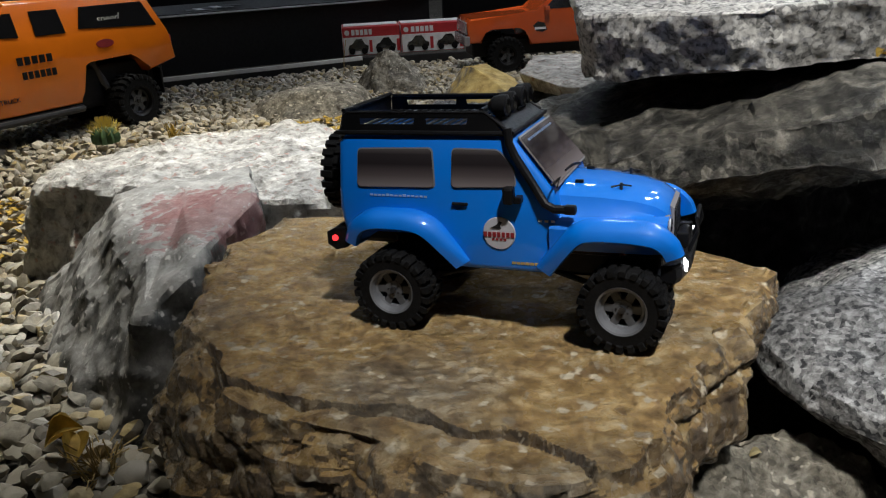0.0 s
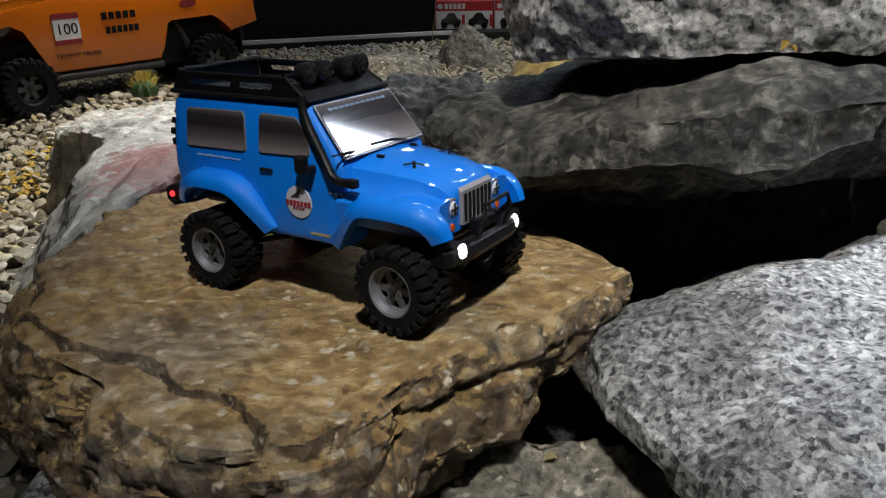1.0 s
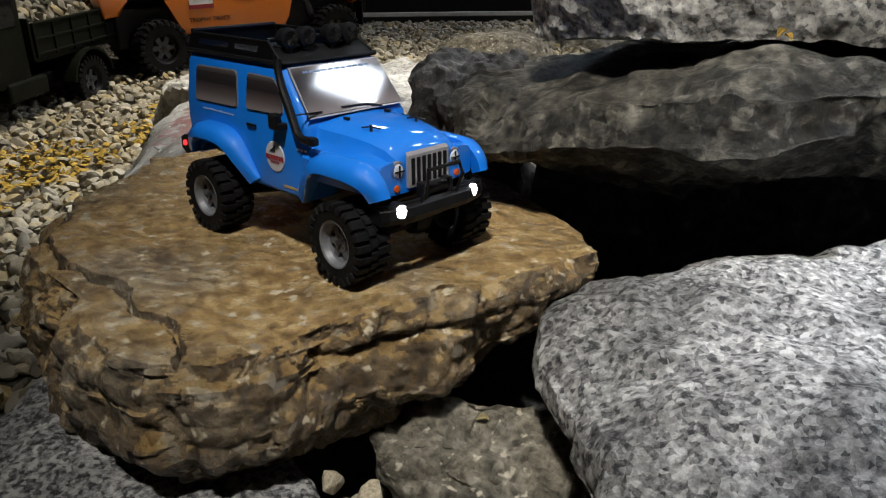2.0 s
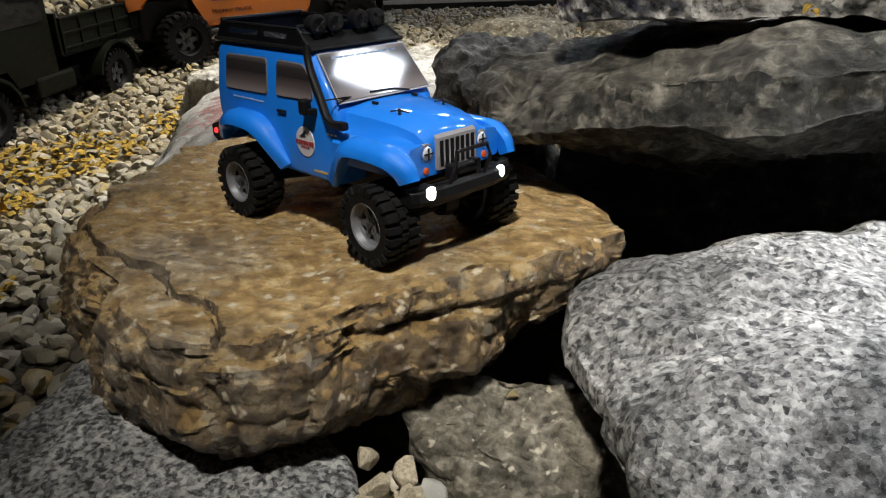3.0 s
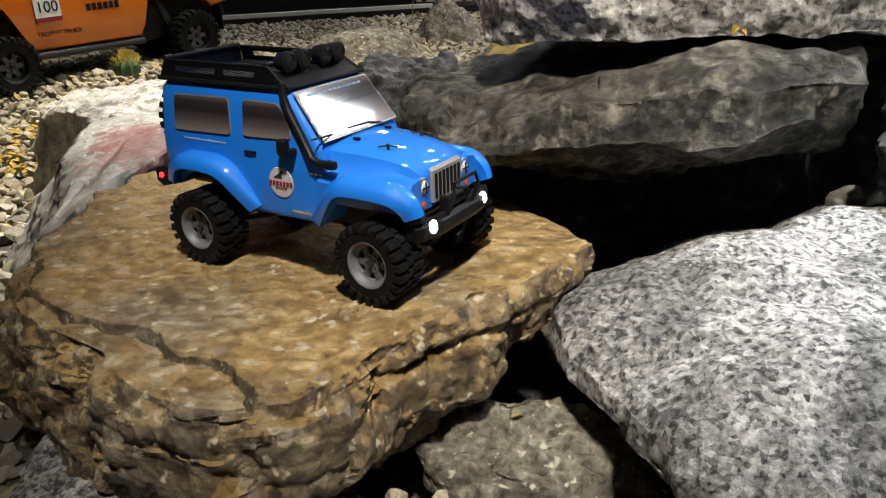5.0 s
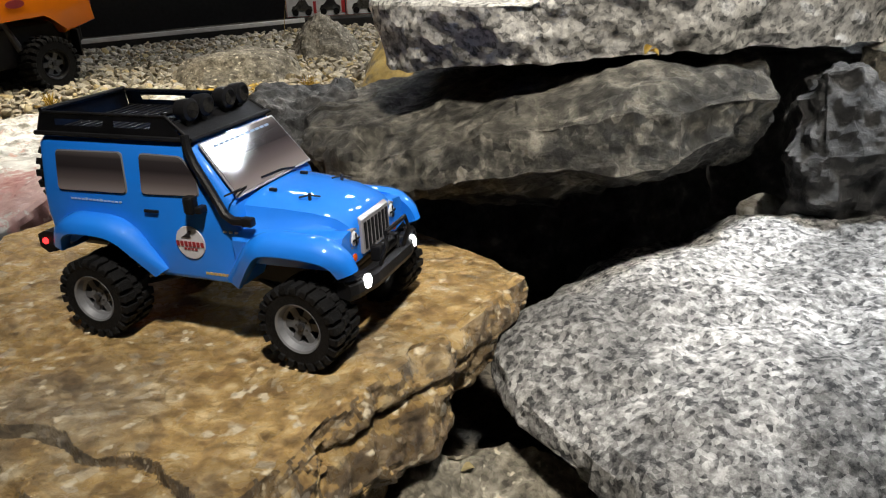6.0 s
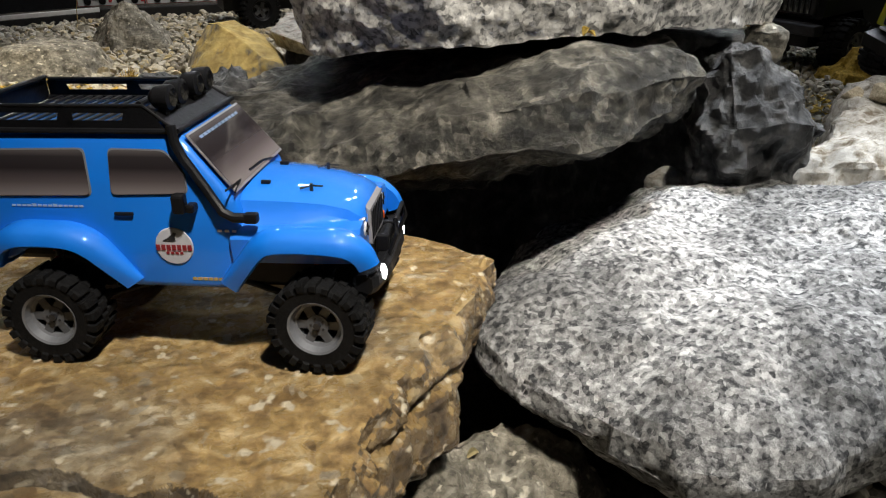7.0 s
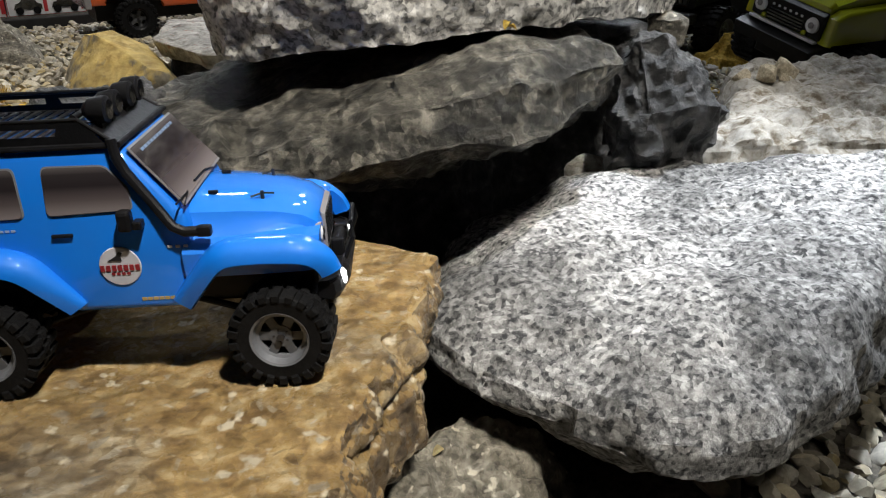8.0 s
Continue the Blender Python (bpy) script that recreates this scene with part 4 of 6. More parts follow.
# ---- wheels, shared by all the model vehicles ----
def wheel(parent, name, m, r, w, rim_mat, spokes=6, lugs=22, rim_r=0.6, label=""):
    """A tyre with tread lugs, a dished rim and its hub; the outer face looks along -y."""
    ob = new(name)
    ob.parent = parent
    ob.matrix_local = m
    ob.empty_display_size = 0.01
    if label:
        tagged(ob, label)
    ri = r * rim_r
    bm = bmesh.new()
    half = [(-0.42, -0.42, ri, ri), (-0.49, -0.49, ri * 1.08, ri * 1.08), (-0.5, -0.5, r * 0.79, r * 0.79), (-0.5, -0.535, r * 0.82, r * 0.83), (-0.47, -0.535, r * 0.89, r * 0.95),
            (-0.44, -0.5, r * 0.915, r), (-0.3, -0.3, r * 0.925, r), (-0.14, -0.14, r * 0.93, r * 0.995), (-0.115, -0.115, r * 0.93, r * 0.93)]
    rows = [(*q, 0.0) for q in half] + [(-0.095, -0.095, r * 0.93, r * 0.99, 0.25), (0.095, 0.095, r * 0.93, r * 0.99, 0.25)] + [(-a, -b, c, d, 0.5) for a, b, c, d in reversed(half)]
    stops = (0, 0.04, 0.08, 0.12, 0.25, 0.29, 0.33, 0.5, 0.54, 0.58, 0.62, 0.79, 0.83, 0.9)
    rings = []
    for y0, y1, r0, r1, phase in rows:
        ring = []
        for k in range(lugs):
            for p in stops:
                up = 0.039 < (p - phase) % 1 < 0.581
                a = 2 * math.pi * (k + p + 0.25 * abs(y0)) / lugs
                ring.append(bm.verts.new(((r1 if up else r0) * math.cos(a), (y1 if up else y0) * w, (r1 if up else r0) * math.sin(a))))
        rings.append(ring)
    for a, b in zip(rings, rings[1:] + rings[:1]):
        for k in range(len(a)):
            j = (k + 1) % len(a)
            bm.faces.new((a[k], a[j], b[j], b[k]))
    part("tyre", bm, M_TYRE, ob)
    bm = bmesh.new()
    add_lathe(bm, [(ri * 1.02, w * 0.4), (ri * 0.92, w * 0.3), (ri * 0.88, -w * 0.3), (ri * 0.98, -w * 0.47), (ri * 1.06, -w * 0.5), (ri * 1.06, -w * 0.44), (ri * 1.0, -w * 0.42), (ri * 1.02, w * 0.4)], 40)
    add_lathe(bm, [(ri * 0.76, -w * 0.27), (ri * 0.92, -w * 0.32), (ri * 0.92, -w * 0.12), (ri * 0.76, -w * 0.12), (ri * 0.76, -w * 0.27)], 40)
    rim = part("rim", bm, rim_mat, ob)
    bm = bmesh.new()
    add_lathe(bm, [(0, -w * 0.3), (ri * 0.42, -w * 0.3), (ri * 0.45, -w * 0.1), (0, -w * 0.1)], 24)
    for k in range(spokes):
        add_box(bm, ri * 0.25, ri * 0.93, -w * 0.28, -w * 0.14, -ri * 0.17, ri * 0.17, 0, Matrix.Rotation(2 * math.pi * k / spokes, 4, "Y"))
    part("rim_centre", bm, M_RIMDARK, ob, "dark spoked wheel centre")
    part("brake_drum", lathe([(0, -w * 0.06), (ri * 0.86, -w * 0.06), (ri * 0.86, w * 0.2), (0, w * 0.2)], 24), M_BLACK, ob)
    bm = lathe([(0, -w * 0.38), (ri * 0.15, -w * 0.38), (ri * 0.15, -w * 0.29), (0, -w * 0.29)], 6)
    for k in range(5):
        a = 2 * math.pi * (k + 0.5) / 5
        add_lathe(bm, [(0, -w * 0.32), (ri * 0.05, -w * 0.32), (ri * 0.05, -w * 0.29)], 6, Matrix.Translation((ri * 0.26 * math.cos(a), 0, ri * 0.26 * math.sin(a))))
    part("hub_nut", bm, M_STEEL, ob, "dark steel wheel nut")
    return ob


FLIP = pose(0, 0, 0, 0, 0, 180)


def four_wheels(car, base, track, r, w, rim_mat, steer=0.0, lift=0.0, **kw):
    for x in (-base / 2, base / 2):
        for s in (-1, 1):
            turn = pose(x, s * track / 2, r + lift, 0, 0, steer if x > 0 else 0)
            wheel(car, "wheel", turn @ (FLIP if s > 0 else Matrix()), r, w, rim_mat, **kw)


def loft(sections, closed=False):
    """A skin over cross sections of equal point count."""
    bm = bmesh.new()
    rows = [[bm.verts.new(p) for p in s] for s in sections]
    n = len(rows[0])
    for a, b in zip(rows, rows[1:]):
        for i in range(n if closed else n - 1):
            bm.faces.new((a[i], a[(i + 1) % n], b[(i + 1) % n], b[i]))
    bm.faces.new(rows[0])
    bm.faces.new(rows[-1][::-1])
    return bm


def mirrored(half):
    """A full section from its half, (y, z) from the middle outwards."""
    return [(-y, z) for y, z in reversed(half) if y > 1e-6] + list(half)


def panel(points, depth, inset=0.0):
    """A flat plate on a quad or polygon, thickened along its normal."""
    bm = bmesh.new()
    f = bm.faces.new([bm.verts.new(p) for p in points])
    bm.normal_update()
    n = f.normal.copy()
    r = bmesh.ops.extrude_face_region(bm, geom=[f])
    bmesh.ops.translate(bm, vec=n * depth, verts=[v for v in r["geom"] if isinstance(v, bmesh.types.BMVert)])
    return bm


def round_poly(pts, r, k=4):
    """A polygon with its corners rounded (flat in its first two axes)."""
    out = []
    n = len(pts)
    for i in range(n):
        p, a, b = Vector(pts[i]), Vector(pts[i - 1]), Vector(pts[(i + 1) % n])
        u, v = (a - p).normalized() * r, (b - p).normalized() * r
        for j in range(k + 1):
            t = j / k
            out.append(p + u * (1 - t) ** 2 + v * t ** 2)
    return out


# ---- the blue crawler ----
top_of_rock = np.array([p.co[:] for p in flat_rock.data.vertices])


def rests(x, y, r=0.009):
    """The height of the flat rock under a wheel."""
    near_by = np.hypot(top_of_rock[:, 0] - x, top_of_rock[:, 1] - y) < r
    return float(np.percentile(top_of_rock[near_by, 2], 80))


CAR_X, CAR_Y, CAR_TURN, CAR_SIZE = 0.274, 0.719, -17.5, 0.995
feet = []
for fx in (-0.079 * CAR_SIZE, 0.079 * CAR_SIZE):
    for fy in (-0.05 * CAR_SIZE, 0.05 * CAR_SIZE):
        c, s = math.cos(radians(CAR_TURN)), math.sin(radians(CAR_TURN))
        feet.append((fx, fy, rests(CAR_X + c * fx - s * fy, CAR_Y + s * fx + c * fy)))
(up_x, up_y, up_0), *_ = np.linalg.lstsq(np.array([(a, b, 1) for a, b, _ in feet]), np.array([h for _, _, h in feet]), rcond=None)
car = thing("model_crawler", pose(CAR_X, CAR_Y, up_0 - 0.0022 * CAR_SIZE - 0.0006, 0, 0, CAR_TURN) @ pose(0, 0, 0, math.degrees(up_y), -math.degrees(up_x), 0) @ Matrix.Scale(CAR_SIZE, 4),
            "glossy blue radio-controlled crawler with black roof rack on brown rock", "model car")
four_wheels(car, 0.158, 0.101, 0.0285, 0.0255, M_RIM, steer=-4.0, lift=0.0022, spokes=6, rim_r=0.54, label="black knobbly wheel with a grey rim")


def narrow(x, z):
    """The cab leans in towards the roof."""
    return 1.0 - 0.09 * max(0.0, (z - 0.098) / 0.038) if z > 0.098 else 1.0


body = part("body", prism([(-0.119, 0.062), (-0.122, 0.085), (-0.1195, 0.131), (-0.114, 0.1365), (-0.002, 0.138), (0.005, 0.136), (0.0335, 0.1005), (0.036, 0.092), (0.036, 0.06), (0.03, 0.0455),
                           (-0.031, 0.0455), (-0.0365, 0.047), (-0.053, 0.0665), (-0.062, 0.0735), (-0.094, 0.0735), (-0.104, 0.0675), (-0.108, 0.058), (-0.113, 0.056)], -0.0465, 0.0465, 0.0045, 3, narrow, 0.098), M_BLUE, car, smooth=True)
sections = []
for x, top, half, side in ((0.03, 0.1005, 0.04, 0.0462), (0.036, 0.1, 0.0395, 0.0462), (0.06, 0.0985, 0.0365, 0.046), (0.08, 0.096, 0.033, 0.0455), (0.093, 0.0925, 0.0305, 0.045), (0.1, 0.088, 0.029, 0.043), (0.1025, 0.083, 0.028, 0.041)):
    sections.append([(x, y, z) for y, z in mirrored([(0, top + 0.0025), (half * 0.4, top + 0.0022), (half * 0.8, top), (half * 0.95, top - 0.0025), (half, top - 0.008), (half * 1.1, 0.0845), (side, 0.083), (side + 0.003, 0.078), (side + 0.002, 0.064), (side - 0.01, 0.062)])])
part("hood", loft(sections), M_BLUE, car, smooth=True)


def flare(s, arch, name="fender_flare"):
    """A fender flare swept along the wheel arch, (x, z) from front to back."""
    secs = []
    ctl = np.array([arch[0]] + list(arch) + [arch[-1]])
    fine = []
    for k in range(len(arch) - 1):
        p0, p1, p2, p3 = ctl[k:k + 4]
        for u in np.arange(0, 1, 0.2):
            fine.append(0.5 * (2 * p1 + (p2 - p0) * u + (2 * p0 - 5 * p1 + 4 * p2 - p3) * u * u + (3 * p1 - p0 - 3 * p2 + p3) * u ** 3))
    for x, z, nx, nz, out in fine + [ctl[-1]]:
        secs.append([(x + nx * d, s * y, z + nz * d) for y, d in ((0.043, 0.010), (0.0475, 0.0115), (0.0475 + out * 0.6, 0.010), (0.047 + out, 0.006), (0.0475 + out, 0.0), (0.0455 + out, -0.001), (0.0445, 0.0))])
    return part(name, loft(secs, True), M_BLUE, car, smooth=True, sharp=50)


for s in (-1, 1):
    flare(s, [(0.1035, 0.062, 0.9, 0.35, 0.006), (0.1, 0.069, 0.75, 0.65, 0.009), (0.093, 0.0735, 0.2, 1, 0.012), (0.075, 0.075, 0, 1, 0.0125), (0.058, 0.0745, -0.15, 1, 0.0125), (0.05, 0.071, -0.6, 0.8, 0.0115), (0.041, 0.0605, -0.75, 0.6, 0.0085), (0.03, 0.046, -0.8, 0.5, 0.003)])
    flare(s, [(-0.0345, 0.0465, 0.8, 0.5, 0.003), (-0.0455, 0.061, 0.75, 0.6, 0.0085), (-0.054, 0.0705, 0.6, 0.8, 0.0115), (-0.063, 0.0745, 0.2, 1, 0.0125), (-0.078, 0.0755, 0, 1, 0.0125), (-0.093, 0.0745, -0.2, 1, 0.012), (-0.1035, 0.069, -0.75, 0.65, 0.009), (-0.1085, 0.059, -0.9, 0.3, 0.006)])


def side_y(z):
    return 0.0466 * narrow(0, z)


for s in (-1, 1):
    for win in ([(-0.106, 0.1005), (-0.1045, 0.1275), (-0.049, 0.1285), (-0.0475, 0.1015)], [(-0.0365, 0.102), (-0.0355, 0.1285), (-0.003, 0.128), (0.0075, 0.1155), (0.0085, 0.1035)]):
        outer = round_poly([(x, z) for x, z in win], 0.0035)
        cx, cz = sum(p[0] for p in win) / len(win), sum(p[1] for p in win) / len(win)
        ring = [(p.x, s * (side_y(p.y) + 0.0002), p.y) for p in outer]
        window = part("side_window", panel(ring if s < 0 else ring[::-1], 0.0007), M_FRAME, car, "smoked side window in a silver frame")
        inner = [(cx + (p.x - cx) * 0.972, s * (side_y(cz + (p.y - cz) * 0.945) + 0.0011), cz + (p.y - cz) * 0.945) for p in outer]
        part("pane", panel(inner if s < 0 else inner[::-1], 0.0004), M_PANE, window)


def on_shield(u, v):
    """A place on the windscreen: u across, v up its slope."""
    return Vector((0.0345 - 0.0275 * v, u, 0.1025 + 0.0335 * v)) + Vector((0.77, 0, 0.63)) * 0.0006


frame_pts = [on_shield(*p) for p in round_poly([(-0.0435, 0.02), (0.0435, 0.02), (0.0405, 0.96), (-0.0405, 0.96)], 0.004)]
shield = part("windscreen", panel(frame_pts, 0.0008), M_FRAME, car, "smoked windscreen with a pale frame")
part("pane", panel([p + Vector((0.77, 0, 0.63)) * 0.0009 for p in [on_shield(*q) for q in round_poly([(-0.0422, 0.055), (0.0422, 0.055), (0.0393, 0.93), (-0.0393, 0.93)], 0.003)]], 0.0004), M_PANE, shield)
bm = bmesh.new()
for k in range(11):
    u0 = -0.031 + k * 0.0056
    bm.faces.new([bm.verts.new(on_shield(u, v) + Vector((0.77, 0, 0.63)) * 0.0014) for u, v in ((u0, 0.815), (u0 + 0.0046, 0.815), (u0 + 0.0046, 0.855), (u0, 0.855))])
bmesh.ops.solidify(bm, geom=bm.faces[:], thickness=0.0002)
part("lettering", bm, M_FAINT, shield, "pale bars of lettering along the top")
for s in (-1, 1):
    bm = bmesh.new()
    add_tube(bm, [on_shield(s * 0.034 - 0.012, 0.03) + Vector((0.001, 0, 0.001)), on_shield(s * 0.02 - 0.012, 0.1) + Vector((0.0015, 0, 0.0015)), on_shield(s * 0.02 - 0.034, 0.12) + Vector((0.0015, 0, 0.0015))], 0.0006, 6)
    part("wiper", bm, M_BLACK, car)
    bm = bmesh.new()
    add_box(bm, 0.001, 0.0085, s * 0.0475, s * 0.055, 0.094, 0.1055, 0.002)
    add_box(bm, 0.008, 0.013, s * 0.044, s * 0.053, 0.0945, 0.099, 0.001)
    part("mirror", bm, M_BLACK, car, "black door mirror")
    part("door_handle", box(-0.036, -0.025, s * 0.0462, s * 0.0482, 0.0905, 0.0925, 0.0006), M_BLACK, car)
    # round door badge: pale disc, dark peak, red band, small bars in place of the lettering
    turn = Matrix.Translation((-0.004, s * 0.0467, 0.0725)) @ (Matrix() if s < 0 else FLIP)
    badge = part("door_badge", lathe([(0, -0.0006), (0.0108, -0.0006), (0.0112, 0), (0, 0)], 32, turn), M_BADGE, car, "round pale grey badge with red bars")
    bm = bmesh.new()
    for k in range(7):
        add_box(bm, -0.0105 + k * 0.0031, -0.0083 + k * 0.0031, -0.0011, -0.0006, -0.0024, 0.0009, 0, turn)
    for k in range(4):
        add_box(bm, -0.005 + k * 0.0027, -0.0032 + k * 0.0027, -0.001, -0.0006, -0.0048, -0.0034, 0, turn)
    part("lettering", bm, M_RED, badge)
    bm = bmesh.new()
    add_prism(bm, [(-0.006, 0.0035), (-0.004, 0.0045), (-0.001, 0.0065), (0.0005, 0.0085), (0.0025, 0.0078), (0.001, 0.0055), (0.0015, 0.0035)], -0.0011, -0.0006)
    bmesh.ops.transform(bm, matrix=turn, verts=bm.verts)
    part("peak", bm, M_STEEL, badge)
    bm = bmesh.new()
    for k in range(14):
        add_box(bm, -0.0965 + k * 0.0031, -0.0943 + k * 0.0031, s * 0.0464, s * 0.04685, 0.0948, 0.0959 + (0.0005 if k in (4, 8) else 0))
    part("side_lettering", bm, M_FAINT, car, "small pale bars of lettering")
    bm = bmesh.new()
    for k in range(7):
        add_box(bm, 0.004 + k * 0.0031, 0.0066 + k * 0.0031, s * 0.0464, s * 0.04685, 0.0515, 0.0532)
    part("sill_lettering", bm, M_GOLD, car, "small gold bars of lettering")
    bm = bmesh.new()
    for k in range(3):
        add_box(bm, 0.0225 + k * 0.0042, 0.025 + k * 0.0042, s * 0.0463, s * 0.0471, 0.0815, 0.083, 0.0003)
    part("fender_vent", bm, M_WHITE, car)
    # lamps on the face
    lamp = part("headlight", lathe([(0, 0.0022), (0.0035, 0.0018), (0.0056, 0.0), (0.0056, -0.004), (0, -0.004)], 24, Matrix.Translation((0.1015, s * 0.0265, 0.0775)) @ Matrix.Rotation(radians(-90), 4, "Z")), M_LENS, car, "round clear headlight in a chrome ring", True)
    ring = bmesh.new()
    add_lathe(ring, [(0.0054, 0.001), (0.0066, 0.001), (0.0068, -0.002), (0.0054, -0.002), (0.0054, 0.001)], 24, Matrix.Translation((0.1015, s * 0.0265, 0.0775)) @ Matrix.Rotation(radians(-90), 4, "Z"))
    part("lamp_ring", ring, M_CHROME, lamp)
    bm = bmesh.new()
    add_box(bm, 0.1034, 0.1041, s * 0.0265 - 0.0005, s * 0.0265 + 0.0005, 0.0735, 0.0815)
    add_box(bm, 0.1034, 0.1041, s * 0.0265 - 0.004, s * 0.0265 + 0.004, 0.077, 0.078)
    part("lens_cross", bm, M_BLACK, lamp)
    part("indicator", lathe([(0, 0.001), (0.0024, 0.0008), (0.0026, -0.002), (0, -0.002)], 16, Matrix.Translation((0.1025, s * 0.0285, 0.0662)) @ Matrix.Rotation(radians(-90), 4, "Z")), M_AMBER, car, "amber indicator")
    part("hood_pin", tube([(0.071, s * 0.021, 0.097), (0.071, s * 0.021, 0.1025)], 0.0011), M_STEEL, car)
    part("hood_clip", tube([(0.065, s * 0.021 - 0.003, 0.1003), (0.071, s * 0.021, 0.1013), (0.077, s * 0.021 + 0.003, 0.1)], 0.0006, 6), M_BLACK, car)
    part("washer_jet", box(0.041, 0.0465, s * 0.019 - 0.001, s * 0.019 + 0.001, 0.1015, 0.1035, 0.0004), M_BLACK, car)
# grille
grille = part("grille", prism([(0.1015, 0.064), (0.1045, 0.065), (0.1042, 0.0865), (0.1015, 0.0885)], -0.0195, 0.0195, 0.001), M_CHROME, car, "chrome seven-slot grille")
bm = bmesh.new()
for k in range(7):
    add_box(bm, 0.1036, 0.105, -0.0165 + k * 0.005, -0.0135 + k * 0.005, 0.067, 0.0845, 0.0005)
part("slot", bm, M_BLACK, grille)
# front bumper, winch and bull bar
bumper = part("front_bumper", loft([[(x0 + dx, y, z) for dx, z in ((0, 0.0485), (0.008, 0.0465), (0.0095, 0.05), (0.009, 0.056), (0.006, 0.0585), (0, 0.058))] for y, x0 in ((-0.049, 0.1), (-0.044, 0.103), (-0.025, 0.107), (0.025, 0.107), (0.044, 0.103), (0.049, 0.1))], True), M_BLACK, car, "black front bumper")
for s in (-1, 1):
    pod = part("fog_lamp_pod", lathe([(0.0054, 0.0012), (0.0064, 0.0012), (0.0064, -0.006), (0, -0.006)], 20, Matrix.Translation((0.111, s * 0.034, 0.0535)) @ Matrix.Rotation(radians(-90), 4, "Z")), M_BLACK, bumper)
    part("fog_lamp", lathe([(0, 0.0025), (0.003, 0.0022), (0.0052, 0.0005), (0.0052, -0.001), (0, -0.001)], 20, Matrix.Translation((0.1125, s * 0.034, 0.0535)) @ Matrix.Rotation(radians(-90), 4, "Z")), M_LED, bumper, "lit white fog lamp")
    part("skid_strip", tube([(0.113, s * 0.012, 0.0585), (0.1105, s * 0.044, 0.0585), (0.106, s * 0.05, 0.058)], 0.0011), M_BLACK, bumper)
bm = bmesh.new()
add_tube(bm, [(0.113, -0.017, 0.056), (0.119, -0.017, 0.071), (0.118, -0.015, 0.079), (0.1175, 0.015, 0.079), (0.119, 0.017, 0.071), (0.113, 0.017, 0.056)], 0.0014, 8)
part("bull_bar", bm, M_BLACK, car, "thin black bull bar")
bm = lathe([(0, -0.009), (0.0042, -0.009), (0.0042, 0.009), (0, 0.009)], 20, Matrix.Translation((0.1095, 0, 0.0635)))
add_box(bm, 0.1055, 0.1135, -0.014, -0.009, 0.058, 0.0685, 0.001)
add_box(bm, 0.1055, 0.1135, 0.009, 0.014, 0.058, 0.0685, 0.001)
part("winch", bm, M_BLACK, car, "black winch")
# snorkel along the right windscreen pillar
bm = bmesh.new()
add_tube(bm, [(0.046, -0.0495, 0.0915), (0.034, -0.05, 0.0915), (0.028, -0.0495, 0.0945), (0.019, -0.0475, 0.108), (0.008, -0.0455, 0.124), (0.004, -0.0445, 0.132), (0.003, -0.044, 0.1415)], 0.0028, 10)
add_box(bm, 0.04, 0.048, -0.0525, -0.0465, 0.0885, 0.0945, 0.0015)
part("snorkel", bm, M_BLACK, car, "black snorkel pipe", True)
# roof rack
rack = new("roof_rack")
rack.parent = car
rack.matrix_local = Matrix.LocRotScale((-0.002, 0, 0.0095), None, (0.97, 0.94, 0.92))
tagged(rack, "black slatted roof rack with a raised rim")
X0, X1 = -0.1205, 0.008
for s in (-1, 1):
    bm = bmesh.new()
    add_tube(bm, [(X0, s * 0.0455, 0.1395), (X1, s * 0.0455, 0.1395)], 0.0018)
    part("lower_rail", bm, M_BLACK, rack)
    part("upper_rail", tube([(X0 + 0.006, s * 0.041, 0.1535), (X1 - 0.02, s * 0.041, 0.1535), (X1 - 0.003, s * 0.0445, 0.1415)], 0.0012), M_BLACK, rack)
    # side plate with its slots: strips between openings
    bm = bmesh.new()
    def on_plate(x, v):
        return (x, s * (0.0458 - 0.0045 * v), 0.14 + 0.0135 * v)
    for v0, v1 in ((0.0, 0.4), (0.7, 1.0)):
        vs = [bm.verts.new(on_plate(x, v)) for x, v in ((X0 + 0.002, v0), (X1 - 0.006 - v0 * 0.008, v0), (X1 - 0.006 - v1 * 0.012, v1), (X0 + 0.002 + 0.004 * v1, v1))]
        bm.faces.new(vs)
    for xa, xb in ((X0 + 0.003, X0 + 0.018), (X0 + 0.058, X0 + 0.068), (X1 - 0.032, X1 - 0.011)):
        bm.faces.new([bm.verts.new(on_plate(a, v)) for a, v in ((xa, 0.36), (xb, 0.36), (xb - 0.001, 0.74), (xa + 0.001, 0.74))])
    bmesh.ops.solidify(bm, geom=bm.faces[:], thickness=0.001)
    part("side_plate", bm, M_BLACK, rack)
for x in (X0 + 0.004, X1 - 0.022):
    part("cross_rail", tube([(x, -0.041, 0.1545), (x, 0.041, 0.1545)], 0.0018), M_BLACK, rack)
for x, zz in ((X0, 0.1395), (X1, 0.1395)):
    part("end_rail", tube([(x, -0.0455, zz), (x, 0.0455, zz)], 0.0018), M_BLACK, rack)
part("rear_plate", loft([[(X0 + 0.001, y, 0.1395), (X0 + 0.0035, y * 0.9, 0.1545), (X0 + 0.0045, y * 0.9, 0.1545), (X0 + 0.002, y, 0.1395)] for y in (-0.0455, 0.0455)], True), M_BLACK, rack)
part("front_plate", loft([[(X1, y, 0.139), (X1 - 0.014, y * 0.9, 0.149), (X1 - 0.016, y * 0.9, 0.149), (X1 - 0.002, y, 0.139)] for y in (-0.0455, 0.0455)], True), M_BLACK, rack)
